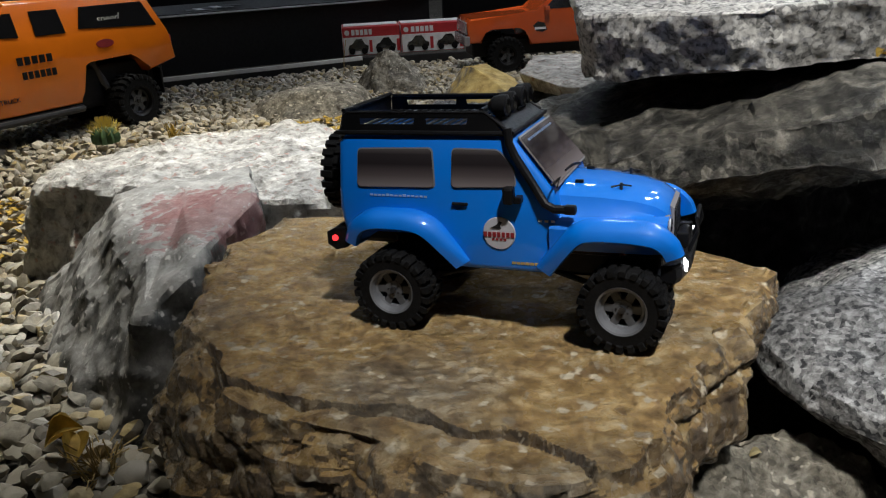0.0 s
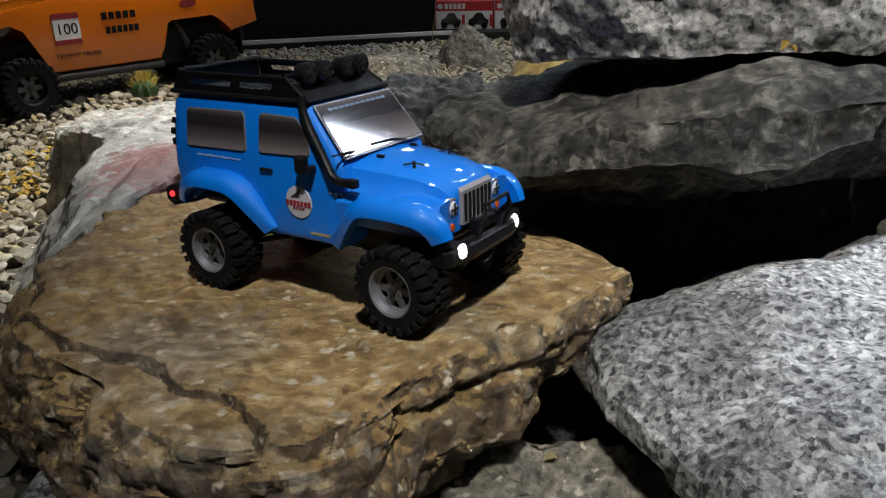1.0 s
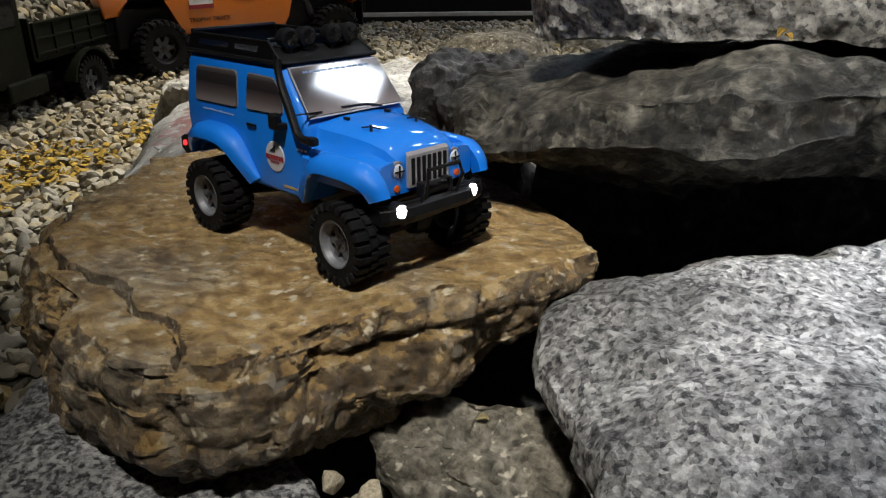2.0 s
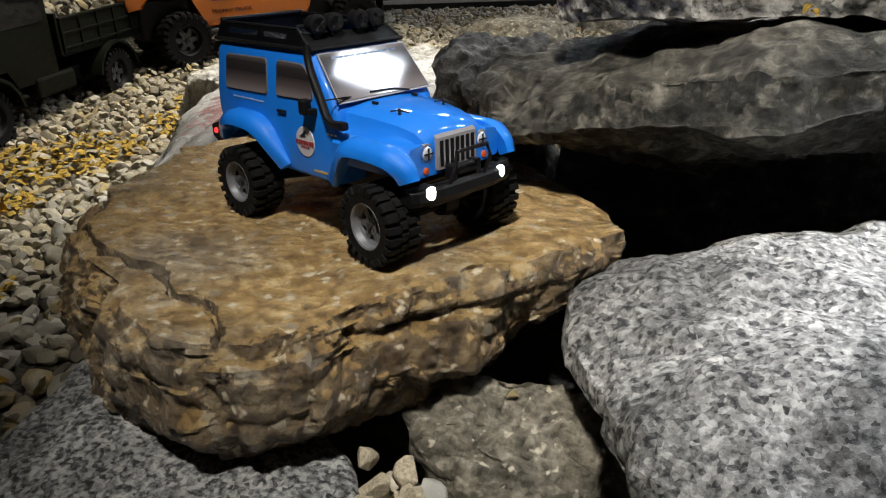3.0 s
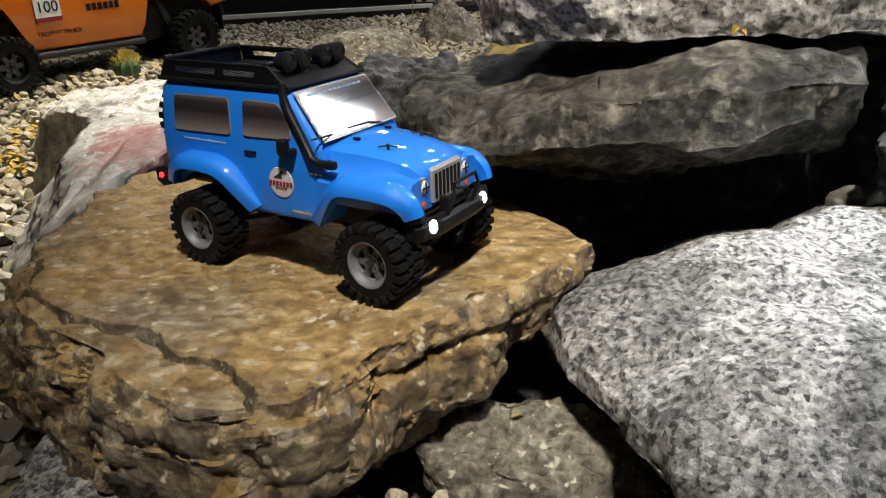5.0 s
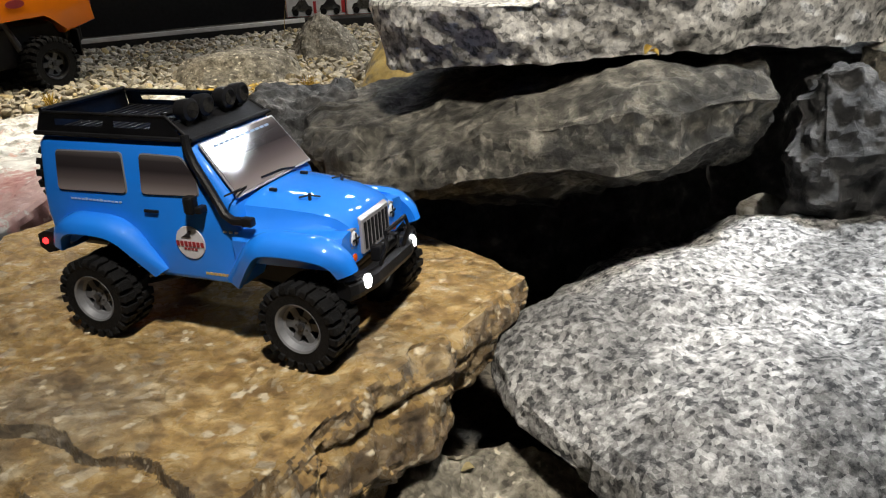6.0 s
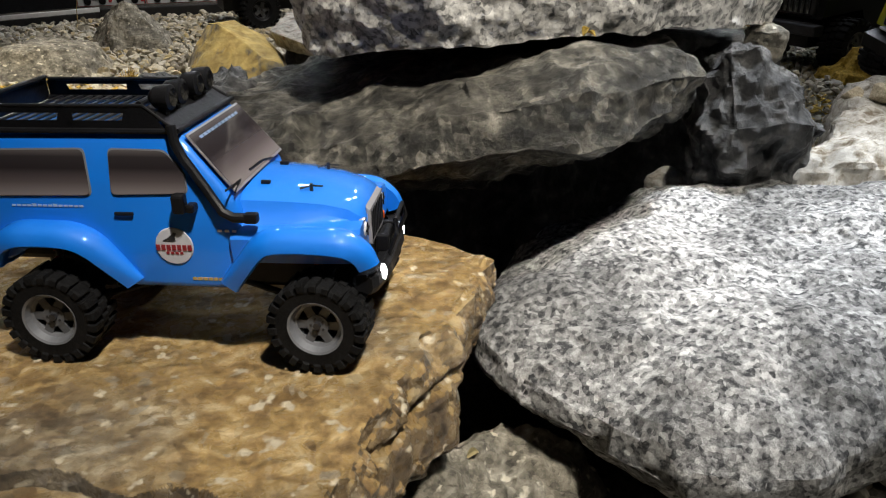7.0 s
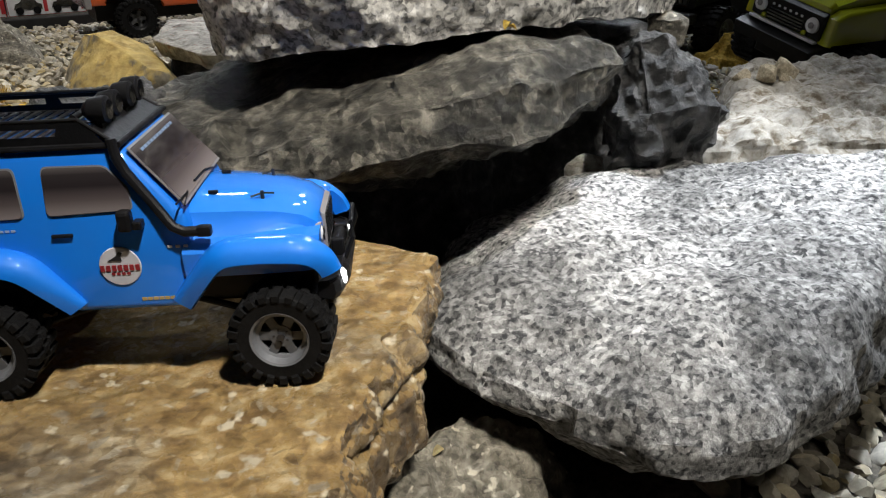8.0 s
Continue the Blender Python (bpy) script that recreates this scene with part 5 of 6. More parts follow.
for k in range(15):
    x = X0 + 0.012 + k * 0.0068
    part("slat", box(x, x + 0.003, -0.041, 0.041, 0.1405, 0.142, 0.0004), M_BLACK, rack)
part("centre_slat", box(X0 + 0.004, X1 - 0.02, -0.003, 0.003, 0.1422, 0.1432, 0.0004), M_BLACK, rack)
for y in (-0.031, -0.0145, 0.0105, 0.027):
    pod = part("roof_lamp", lathe([(0, 0.002), (0.006, 0.002), (0.0078, 0.001), (0.0078, -0.002), (0.0068, -0.008), (0.003, -0.0115), (0, -0.0115)], 20, Matrix.Translation((0.0, y, 0.1565)) @ Matrix.Rotation(radians(-90), 4, "Z")), M_BLACK, rack, "black round roof lamp", True)
    part("lens", lathe([(0, 0.0028), (0.0055, 0.0024), (0.0055, 0.0018), (0, 0.0018)], 16, Matrix.Translation((0.0, y, 0.1565)) @ Matrix.Rotation(radians(-90), 4, "Z")), M_GLASS, pod)
    part("bracket", box(-0.006, -0.002, y - 0.003, y + 0.003, 0.142, 0.151, 0.0005), M_BLACK, pod)
# rear: spare wheel, bumper, tail lamps
wheel(car, "spare_wheel", pose(-0.1335, 0.002, 0.1005, 0, 0, -90), 0.0295, 0.024, M_RIM, label="black spare wheel on the tailgate")
rear = part("rear_bumper", loft([[(-0.118 - dx, y, z) for dx, z in ((0, 0.056), (0.008, 0.054), (0.0145, 0.058), (0.0145, 0.067), (0.008, 0.07), (0, 0.07))] for y in (-0.049, 0.049)], True), M_BLACK, car, "black rear bumper")
for s in (-1, 1):
    part("tail_lamp", lathe([(0, -0.0012), (0.0022, -0.001), (0.0022, 0.001), (0, 0.001)], 12, Matrix.Translation((-0.126, s * 0.0492, 0.063)) @ (Matrix() if s < 0 else FLIP)), M_REDLED, rear, "lit red tail lamp")
# underside
chassis = part("chassis", box(-0.1, 0.098, -0.021, 0.021, 0.036, 0.056, 0.003), M_BLACK, car)
part("inner_body", box(-0.116, 0.1, -0.03, 0.03, 0.054, 0.08, 0.004), M_BLACK, car)
for x in (-0.079, 0.079):
    part("axle", tube([(x, -0.045, 0.0295), (x, 0.045, 0.0295)], 0.0042), M_BLACK, car)
    part("differential", lathe([(0, -0.009), (0.009, -0.007), (0.011, 0), (0.009, 0.007), (0, 0.009)], 16, Matrix.Translation((x, 0.012, 0.03))), M_BLACK, car, smooth=True)
    for s in (-1, 1):
        bm = bmesh.new()
        pts = [(x - 0.004 + 0.002 * math.cos(a), s * 0.034 + 0.0034 * math.sin(a), 0.04 + 0.036 * a / (2 * math.pi * 7)) for a in np.linspace(0, 2 * math.pi * 7, 70)]
        add_tube(bm, pts, 0.0007, 5)
        shock = part("shock_absorber", bm, M_SPRING, car, "red coil-over shock absorber", True)
        part("damper", tube([(x - 0.004, s * 0.034, 0.034), (x - 0.004, s * 0.034, 0.082)], 0.002), M_STEEL, shock)
        part("link_rod", tube([(x * 0.95, s * 0.03, 0.028), (x * 0.25, s * 0.018, 0.04)], 0.0022), M_BLACK, car)
# ---- the other model vehicles in the gravel ----
def standing(front, back, z=0.0):
    """The pose of a vehicle whose axles' middles stand at front and back (x, y)."""
    f, b = Vector(front), Vector(back)
    d = f - b
    return pose((f.x + b.x) / 2, (f.y + b.y) / 2, z, 0, 0, math.degrees(math.atan2(d.y, d.x))), d.length


def lettering(name, words, size, m, material, parent, label=""):
    """Words as a thin raised mesh."""
    cu = bpy.data.curves.new(name, "FONT")
    cu.body, cu.size, cu.extrude, cu.align_x, cu.align_y = words, size, 0.0004, "CENTER", "CENTER"
    tmp = bpy.data.objects.new(name, cu)
    scene.collection.objects.link(tmp)
    me = bpy.data.meshes.new_from_object(tmp.evaluated_get(bpy.context.evaluated_depsgraph_get()))
    bpy.data.objects.remove(tmp)
    me.materials.clear()
    me.materials.append(material)
    ob = new(name, me)
    ob.parent = parent
    ob.matrix_local = m
    if label:
        tagged(ob, label)
    return ob


LEFT_FACE = Matrix(((-1, 0, 0, 0), (0, 0, 1, 0), (0, 1, 0, 0), (0, 0, 0, 1)))  # words read on a vehicle's left flank


# orange rally truck; its left flank faces the rocks
M_T, base = standing((-0.96, 1.75), (-0.74, 2.175), -0.008)
truck = thing("rally_truck", M_T, "glossy orange model rally truck with black tyres, standing in gravel", "model truck")
four_wheels(truck, base, 0.19, 0.066, 0.062, M_BLACK, steer=6, spokes=6, lugs=24, rim_r=0.52)
h = base / 2
lean = lambda x, z: 1 - 0.3 * max(0.0, z - 0.225) / 0.1
part("body", prism([(-0.394, 0.15), (-0.385, 0.21), (-0.35, 0.3), (-0.325, 0.322), (0.03, 0.326), (0.1, 0.25), (0.34, 0.22), (0.37, 0.19), (0.36, 0.14), (0.325, 0.145),
                    (0.295, 0.2), (0.245, 0.208), (0.215, 0.19), (0.188, 0.1), (0.178, 0.088), (-0.098, 0.086), (-0.106, 0.11), (-0.117, 0.175), (-0.135, 0.184), (-0.255, 0.186), (-0.275, 0.175), (-0.302, 0.13)], -0.1, 0.1, 0.008, 3, lean, 0.225), M_ORANGE, truck, smooth=True)
yl = lambda z: 0.1 * lean(0, z) + 0.0012
for ring in ([(-0.347, 0.238), (-0.324, 0.297), (-0.148, 0.299), (-0.127, 0.252)], [(-0.092, 0.247), (-0.09, 0.3), (-0.022, 0.301), (-0.018, 0.249)], [(0.022, 0.25), (0.02, 0.301), (0.04, 0.301), (0.085, 0.255)]):
    part("side_window", panel([(x, yl(z), z) for x, z in ring], 0.0015), M_GLASS, truck, "black glossy side window")
lettering("speed_lettering", "speed", 0.027, Matrix.Translation((-0.214, yl(0.268) + 0.0035, 0.268)) @ Matrix.Rotation(-0.29, 4, "X") @ LEFT_FACE, M_WHITE, truck, "white lettering on the window")
plate = part("number_plate", box(0.097, 0.157, 0.1, 0.1022, 0.15, 0.216, 0.0005), M_WHITE, truck, "white race plate with red bands")
lettering("race_number", "100", 0.034, Matrix.Translation((0.127, 0.1026, 0.181)) @ LEFT_FACE, M_BLACK, plate)
for z0, z1 in ((0.204, 0.217), (0.149, 0.159)):
    part("plate_band", box(0.0965, 0.1575, 0.1, 0.103, z0, z1), M_RED, plate)
for x0, x1, z0, z1, count in ((-0.042, 0.047, 0.193, 0.21, 5), (-0.046, 0.04, 0.162, 0.178, 6)):
    w = (x1 - x0) / count
    for k in range(count):
        part("letter_bar", box(x0 + k * w, x0 + (k + 0.72) * w, 0.1, 0.1016, z0, z1), M_BLACK, truck)
lettering("sill_lettering", "TROPHY TRUCK", 0.0145, Matrix.Translation((0.108, 0.1012, 0.1225)) @ LEFT_FACE, M_BLACK, truck)
part("oval_badge", lathe([(0, 0.1), (0.024, 0.1), (0.024, 0.1015), (0, 0.1015)], 24, Matrix.Translation((-0.186, 0, 0.213)) @ Matrix.Diagonal((1, 1, 0.4, 1))), M_RED, truck, "small red oval badge")
part("side_step", tube([(0.17, 0.092, 0.076), (-0.1, 0.092, 0.074)], 0.009, 10), M_STEEL, truck, "dark tubular side step")
part("chassis", box(-0.33, 0.33, -0.07, 0.07, 0.065, 0.16, 0.006), M_BLACK, truck)
part("rear_bumper", box(-0.36, -0.31, -0.08, 0.08, 0.1, 0.14, 0.006), M_BLACK, truck)
for s in (-1, 1):
    part("tail_lamp", box(-0.394, -0.384, s * 0.075, s * 0.09, 0.18, 0.21, 0.002), M_RED, truck, "dark red tail lamp")
    part("mud_flap", box(-0.33, -0.325, s * 0.075, s * 0.11, 0.07, 0.135, 0.001), M_BLACK, truck)
    part("shock_absorber", tube([(-0.2, s * 0.075, 0.08), (-0.16, s * 0.06, 0.18)], 0.009, 10), M_STEEL, truck)

# olive army lorry with a loaded bed
M_A, abase = standing((-0.905, 1.105), (-1.01, 1.5), -0.046)
lorry = thing("army_lorry", M_A, "olive drab model lorry, its bed heaped with gravel", "model truck")
four_wheels(lorry, abase, 0.16, 0.056, 0.045, M_BLACK, spokes=5, lugs=26, rim_r=0.55)
h = abase / 2
part("frame", box(-h - 0.1, h + 0.12, -0.05, 0.05, 0.06, 0.09, 0.004), M_BLACK, lorry)
bed = part("bed_floor", box(-0.355, -0.035, -0.095, 0.095, 0.125, 0.135, 0.002), M_ARMY, lorry)
for s in (-1, 1):
    side = part("bed_side", box(-0.355, -0.035, s * 0.09, s * 0.098, 0.135, 0.205, 0.002), M_ARMY, lorry)
    bm = bmesh.new()
    for z in (0.14, 0.17, 0.2):
        add_box(bm, -0.355, -0.035, s * 0.0975, s * 0.1015, z, z + 0.005, 0.001)
    for k in range(6):
        x = -0.353 + k * 0.312 / 5
        add_box(bm, x, x + 0.006, s * 0.0975, s * 0.102, 0.136, 0.205, 0.001)
    part("rib", bm, M_ARMY, side)
    secs = []
    for a in np.linspace(0.15, math.pi - 0.15, 9):
        c, q = math.cos(a), math.sin(a)
        secs.append([(-h + 0.072 * c, s * 0.055, 0.056 + 0.072 * q), (-h + 0.076 * c, s * 0.055, 0.056 + 0.076 * q), (-h + 0.076 * c, s * 0.108, 0.056 + 0.076 * q), (-h + 0.07 * c, s * 0.109, 0.056 + 0.07 * q)])
    part("mudguard", loft(secs, True), M_ARMY, lorry, smooth=True)
    secs = []
    for a in np.linspace(0.1, math.pi - 0.1, 9):
        c, q = math.cos(a), math.sin(a)
        secs.append([(h + 0.074 * c, s * 0.05, 0.056 + 0.074 * q), (h + 0.08 * c, s * 0.05, 0.056 + 0.08 * q), (h + 0.08 * c, s * 0.112, 0.056 + 0.08 * q), (h + 0.073 * c, s * 0.113, 0.056 + 0.073 * q)])
    part("front_mudguard", loft(secs, True), M_ARMY, lorry, smooth=True)
    part("fuel_tank", box(-0.06, 0.06, s * 0.055, s * 0.095, 0.06, 0.1, 0.006), M_ARMY, lorry)
    part("footstep", box(h - 0.1, h - 0.065, s * 0.07, s * 0.105, 0.075, 0.081, 0.001), M_ARMY, lorry)
part("tailboard", box(-0.363, -0.355, -0.097, 0.097, 0.13, 0.205, 0.002), M_ARMY, lorry)
part("headboard", box(-0.035, -0.027, -0.097, 0.097, 0.13, 0.215, 0.002), M_ARMY, lorry)
part("cab", prism([(-0.02, 0.09), (-0.02, 0.28), (h - 0.06, 0.28), (h - 0.03, 0.2), (h + 0.13, 0.19), (h + 0.135, 0.1), (h + 0.085, 0.135), (h - 0.08, 0.135), (h - 0.09, 0.09)], -0.09, 0.09, 0.006, 2), M_ARMY, lorry, smooth=True)
for s in (-1, 1):
    part("cab_window", panel([(0.0, s * 0.0905, 0.205), (h - 0.04, s * 0.0905, 0.205), (h - 0.06, s * 0.0905, 0.265), (0.0, s * 0.0905, 0.265)][::-s], 0.001), M_GLASS, lorry)
LOAD = M_A @ Matrix.Translation((-0.195, 0, 0.165))

# red-orange pickup behind the tan stone; its left flank faces the rocks, its nose points along -x
M_P, pbase = standing((0.27, 2.78), (0.65, 2.86), 0.0)
pickup = thing("pickup_truck", M_P, "red-orange model pickup with chrome front bumper, beside a flat stone", "model truck")
four_wheels(pickup, pbase, 0.17, 0.056, 0.05, M_BLACK, spokes=5, lugs=24, rim_r=0.5)
h = pbase / 2
part("body", prism([(-h - 0.14, 0.09), (-h - 0.145, 0.17), (-h + 0.02, 0.175), (-h + 0.03, 0.235), (h - 0.16, 0.24), (h - 0.1, 0.178), (h + 0.11, 0.168), (h + 0.12, 0.155), (h + 0.115, 0.095), (h + 0.075, 0.095), (h + 0.068, 0.13), (h + 0.045, 0.14),
                    (h - 0.045, 0.14), (h - 0.066, 0.128), (h - 0.075, 0.082), (-h + 0.075, 0.082), (-h + 0.066, 0.128), (-h + 0.045, 0.14), (-h - 0.045, 0.14), (-h - 0.066, 0.128), (-h - 0.075, 0.09)], -0.092, 0.092, 0.006, 3), M_REDORANGE, pickup, smooth=True)
part("front_bumper", box(h + 0.112, h + 0.13, -0.095, 0.095, 0.088, 0.118, 0.004), M_CHROME, pickup, "chrome front bumper")
part("grille", box(h + 0.112, h + 0.124, -0.08, 0.08, 0.122, 0.158, 0.003), M_CHROME, pickup, "chrome grille")
part("side_window", panel([(-h + 0.05, 0.093, 0.185), (-h + 0.055, 0.093, 0.228), (h - 0.165, 0.093, 0.228), (h - 0.12, 0.093, 0.185)], -0.001), M_GLASS, pickup)
part("mirror", box(h - 0.135, h - 0.12, 0.092, 0.108, 0.18, 0.195, 0.003), M_REDORANGE, pickup)
bm = bmesh.new()
add_prism(bm, [(h - 0.13, 0.125), (h - 0.12, 0.145), (h - 0.1, 0.15), (h - 0.085, 0.138), (h - 0.095, 0.122), (h - 0.115, 0.118)], 0.0915, 0.0932)
badge = part("door_badge", bm, M_GLASS, pickup, "small dark badge with a pale bar")
part("bar", box(h - 0.125, h - 0.09, 0.093, 0.0938, 0.126, 0.133), M_WHITE, badge)
part("chassis", box(-h - 0.1, h + 0.1, -0.06, 0.06, 0.05, 0.1, 0.004), M_BLACK, pickup)

# lime off-roader beyond the pale rock, its nose towards the rocks
M_L = pose(1.75, 1.6, 0.01, 0, 0, 187) @ pose(0, 0, 0, -12, 0, 0)
lime = thing("off_roader", M_L, "lime green model off-roader with round headlights and a black grille", "model car")
LB = 0.34
four_wheels(lime, LB, 0.22, 0.064, 0.065, M_BLACK, spokes=6, lugs=24, rim_r=0.5)
h = LB / 2
part("body", prism([(-h - 0.1, 0.14), (-h - 0.1, 0.32), (-0.02, 0.32), (0.03, 0.232), (0.045, 0.225), (h + 0.07, 0.206), (h + 0.083, 0.196), (h + 0.085, 0.13), (h - 0.1, 0.13), (-h + 0.1, 0.12)], -0.084, 0.084, 0.009, 3), M_LIME, lime, smooth=True)
for s in (-1, 1):
    part("fender", prism([(-h - 0.1, 0.14), (-h - 0.1, 0.2), (0.03, 0.2), (h + 0.06, 0.192), (h + 0.085, 0.18), (h + 0.088, 0.128), (h + 0.078, 0.124), (h - 0.09, 0.136), (h - 0.11, 0.115), (-h + 0.1, 0.115), (-h + 0.08, 0.14)], s * 0.08, s * 0.11, 0.007, 3), M_LIME, lime, smooth=True)
face = part("grille", prism([(h + 0.083, 0.13), (h + 0.092, 0.134), (h + 0.096, 0.18), (h + 0.083, 0.186)], -0.088, 0.088, 0.003), M_BLACK, lime, "black grille panel")
part("grille_strip", box(h + 0.088, h + 0.1, -0.085, 0.085, 0.126, 0.131, 0.001), M_ALU, face, "bright strip below the grille")
bm = bmesh.new()
for k in range(6):
    add_box(bm, h + 0.094, h + 0.0965, -0.038 + k * 0.0145, -0.033 + k * 0.0145, 0.164, 0.168)
part("grille_marks", bm, M_ALU, face)
for k in range(4):
    part("grille_slat", box(h + 0.09, h + 0.0965, -0.046, 0.046, 0.138 + k * 0.006, 0.141 + k * 0.006), M_GLASS, face)
for s in (-1, 1):
    at = Matrix.Translation((h + 0.096, s * 0.066, 0.158)) @ Matrix.Rotation(radians(-90), 4, "Z")
    lamp = part("headlight", lathe([(0, 0.004), (0.008, 0.003), (0.014, 0.002), (0.016, -0.005), (0, -0.005)], 28, at), M_WHITE, lime, "round pale headlight")
    part("lens", lathe([(0, 0.006), (0.006, 0.005), (0.006, 0.003)], 16, at), M_CHROME, lamp)
    part("indicator", lathe([(0, 0.003), (0.005, 0.002), (0.005, -0.004)], 14, Matrix.Translation((h + 0.095, s * 0.052, 0.138)) @ Matrix.Rotation(radians(-90), 4, "Z")), M_LIME, lime, "small green lamp")
part("front_bumper", prism([(h + 0.07, 0.08), (h + 0.115, 0.09), (h + 0.12, 0.115), (h + 0.085, 0.124), (h + 0.07, 0.12)], -0.1, 0.1, 0.004), M_BLACK, lime, "black front bumper")
part("chassis", box(-h - 0.09, h + 0.07, -0.07, 0.07, 0.055, 0.125, 0.004), M_BLACK, lime)
part("windscreen", panel([(0.032, -0.076, 0.237), (0.032, 0.076, 0.237), (-0.012, 0.07, 0.31), (-0.012, -0.07, 0.31)], 0.002), M_GLASS, lime)

# black crawler beside it
M_K = pose(1.75, 2.06, 0.0, 0, 0, 200)
black = thing("black_crawler", M_K, "black model crawler with a slatted grille and grey rims", "model car")
four_wheels(black, 0.32, 0.2, 0.062, 0.06, M_RIM, spokes=6, lugs=22, rim_r=0.5)
h = 0.16
part("body", prism([(-h - 0.09, 0.1), (-h - 0.09, 0.27), (0.0, 0.27), (0.03, 0.2), (h + 0.06, 0.19), (h + 0.075, 0.12), (h - 0.08, 0.14), (h - 0.1, 0.09), (-h + 0.1, 0.09), (-h + 0.08, 0.14), (-h - 0.08, 0.14)], -0.08, 0.08, 0.006, 2), M_BLACK, black, smooth=True)
g = part("grille", box(h + 0.068, h + 0.08, -0.06, 0.06, 0.125, 0.18, 0.003), M_STEEL, black)
for k in range(7):
    part("slat", box(h + 0.079, h + 0.084, -0.05 + k * 0.015, -0.042 + k * 0.015, 0.13, 0.175, 0.001), M_GLASS, g)
part("front_bumper", box(h + 0.075, h + 0.11, -0.09, 0.09, 0.085, 0.11, 0.004), M_STEEL, black, "dark steel bumper")
part("chassis", box(-h - 0.08, h + 0.07, -0.05, 0.05, 0.05, 0.11, 0.004), M_BLACK, black)
# ---- the edge of the display and what stands behind it ----
def along(p, q, z0, z1, thick, material, name, label, shift=0.0):
    """A straight board between two places of the plan."""
    p, q = Vector(p), Vector(q)
    d = q - p
    ob = part(name, box(0, d.length, shift, shift + thick, z0, z1, 0.002), material)
    ob.matrix_world = pose(p.x, p.y, 0, 0, 0, math.degrees(math.atan2(d.y, d.x)))
    return tagged(ob, label, "trim", kind="structure")


K0, K1, K2 = (-2.4, 1.75), (-0.2, 2.94), (1.2, 3.2)
along(K0, K1, -0.05, 0.022, 0.03, M_PLINTH, "trim_kerb_1", "black kerb board round the gravel bed")
along(K1, K2, -0.05, 0.03, 0.03, M_PLINTH, "trim_kerb_2", "black kerb board round the gravel bed")
along(K0, K1, 0.022, 0.036, 0.006, M_ALU, "trim_strip_1", "thin bright aluminium edging strip")
along((-2.5, 2.1), (0.0, 3.42), -0.05, 0.185, 0.5, M_PLINTH, "plinth_front", "black display plinth behind the gravel")
along((-2.5, 2.1), (0.0, 3.42), 0.186, 0.2, 0.5, M_PLINTH, "plinth_top", "black table top of the display plinth", -0.012)
along((-2.5, 2.1), (0.0, 3.42), 0.19, 0.196, 0.004, M_ALU, "plinth_edge", "bright edge of the display plinth", -0.0165)
along((0.05, 3.5), (1.6, 3.75), -0.05, 0.6, 0.05, M_WALL, "partition", "dark grey partition behind the pickup")


def carton(x, y, turn, w):
    box_ob = thing("carton", pose(x, y, 0.0, 0, 0, turn), "red and white printed cardboard carton with model pictures on the kerb", "carton", "cartons")
    part("shell", box(0, w, 0, 0.14, 0.03, 0.125, 0.001), M_CARTON, box_ob)
    part("top_print", box(0.004, w - 0.004, 0.05, 0.136, 0.125, 0.1265), M_WHITE, box_ob, "white printed lid")
    side = part("side_print", box(-0.0012, 0, 0.002, 0.138, 0.031, 0.123), M_WHITE, box_ob, "white side with fine lines")
    for k in range(6):
        part("line", box(-0.0018, -0.0011, 0.01, 0.12, 0.04 + k * 0.014, 0.043 + k * 0.014), M_BADGE, side)
    pic = part("picture", box(0.002, w - 0.002, -0.0015, 0.0, 0.032, 0.092), M_WHITE, box_ob, "pale picture panel with dark models")
    for k in range(2):
        u = w * (0.08 + 0.48 * k)
        bm = prism([(u, 0.05), (u + w * 0.03, 0.066), (u + w * 0.1, 0.07), (u + w * 0.15, 0.086), (u + w * 0.25, 0.086), (u + w * 0.3, 0.068), (u + w * 0.36, 0.062), (u + w * 0.36, 0.048)], -0.0035, -0.0015)
        part("model_print", bm, M_GLASS, pic, "dark printed model shape")
        for q in (0.07, 0.29):
            part("wheel_print", lathe([(0, -0.0045), (0.011, -0.0045), (0.011, -0.0015), (0, -0.0015)], 14, Matrix.Translation((u + w * q, 0, 0.045))), M_BLACK, pic)
        part("label_print", box(u + w * 0.38, u + w * 0.43, -0.003, -0.0015, 0.04, 0.08), M_CARTON, pic)
    w0 = w * 0.16
    for k in range(5):
        part("bar_print", box(w0 + k * w * 0.075, w0 + k * w * 0.075 + w * 0.055, -0.0015, 0.0, 0.099, 0.117), M_WHITE, box_ob)
    part("emblem", lathe([(0, -0.0012), (0.009, -0.0012), (0.009, 0), (0, 0)], 16, Matrix.Translation((w * 0.08, 0, 0.108))), M_WHITE, box_ob, "round white emblem")
    return box_ob


carton(-0.275, 3.0, 10, 0.2)
carton(-0.073, 3.036, 10, 0.22)
leaflet = thing("leaflet_stack", pose(-0.78, 3.1, 0.2, 0, 0, 30), "fanned stack of glossy printed leaflets on the plinth", "leaflets")
for k in range(5):
    part("leaflet", box(-0.07 + k * 0.03, 0.0 + k * 0.03, -0.05, 0.05, 0.001 + k * 0.002, 0.0025 + k * 0.002), M_WHITE if k % 2 else M_STEEL, leaflet)
rb = thing("red_box", pose(-0.2, 3.45, 0.2, 0, 0, 28), "small red box lying on the plinth", "box")
part("shell", box(-0.06, 0.12, -0.04, 0.04, 0, 0.04, 0.002), M_CARTON, rb)

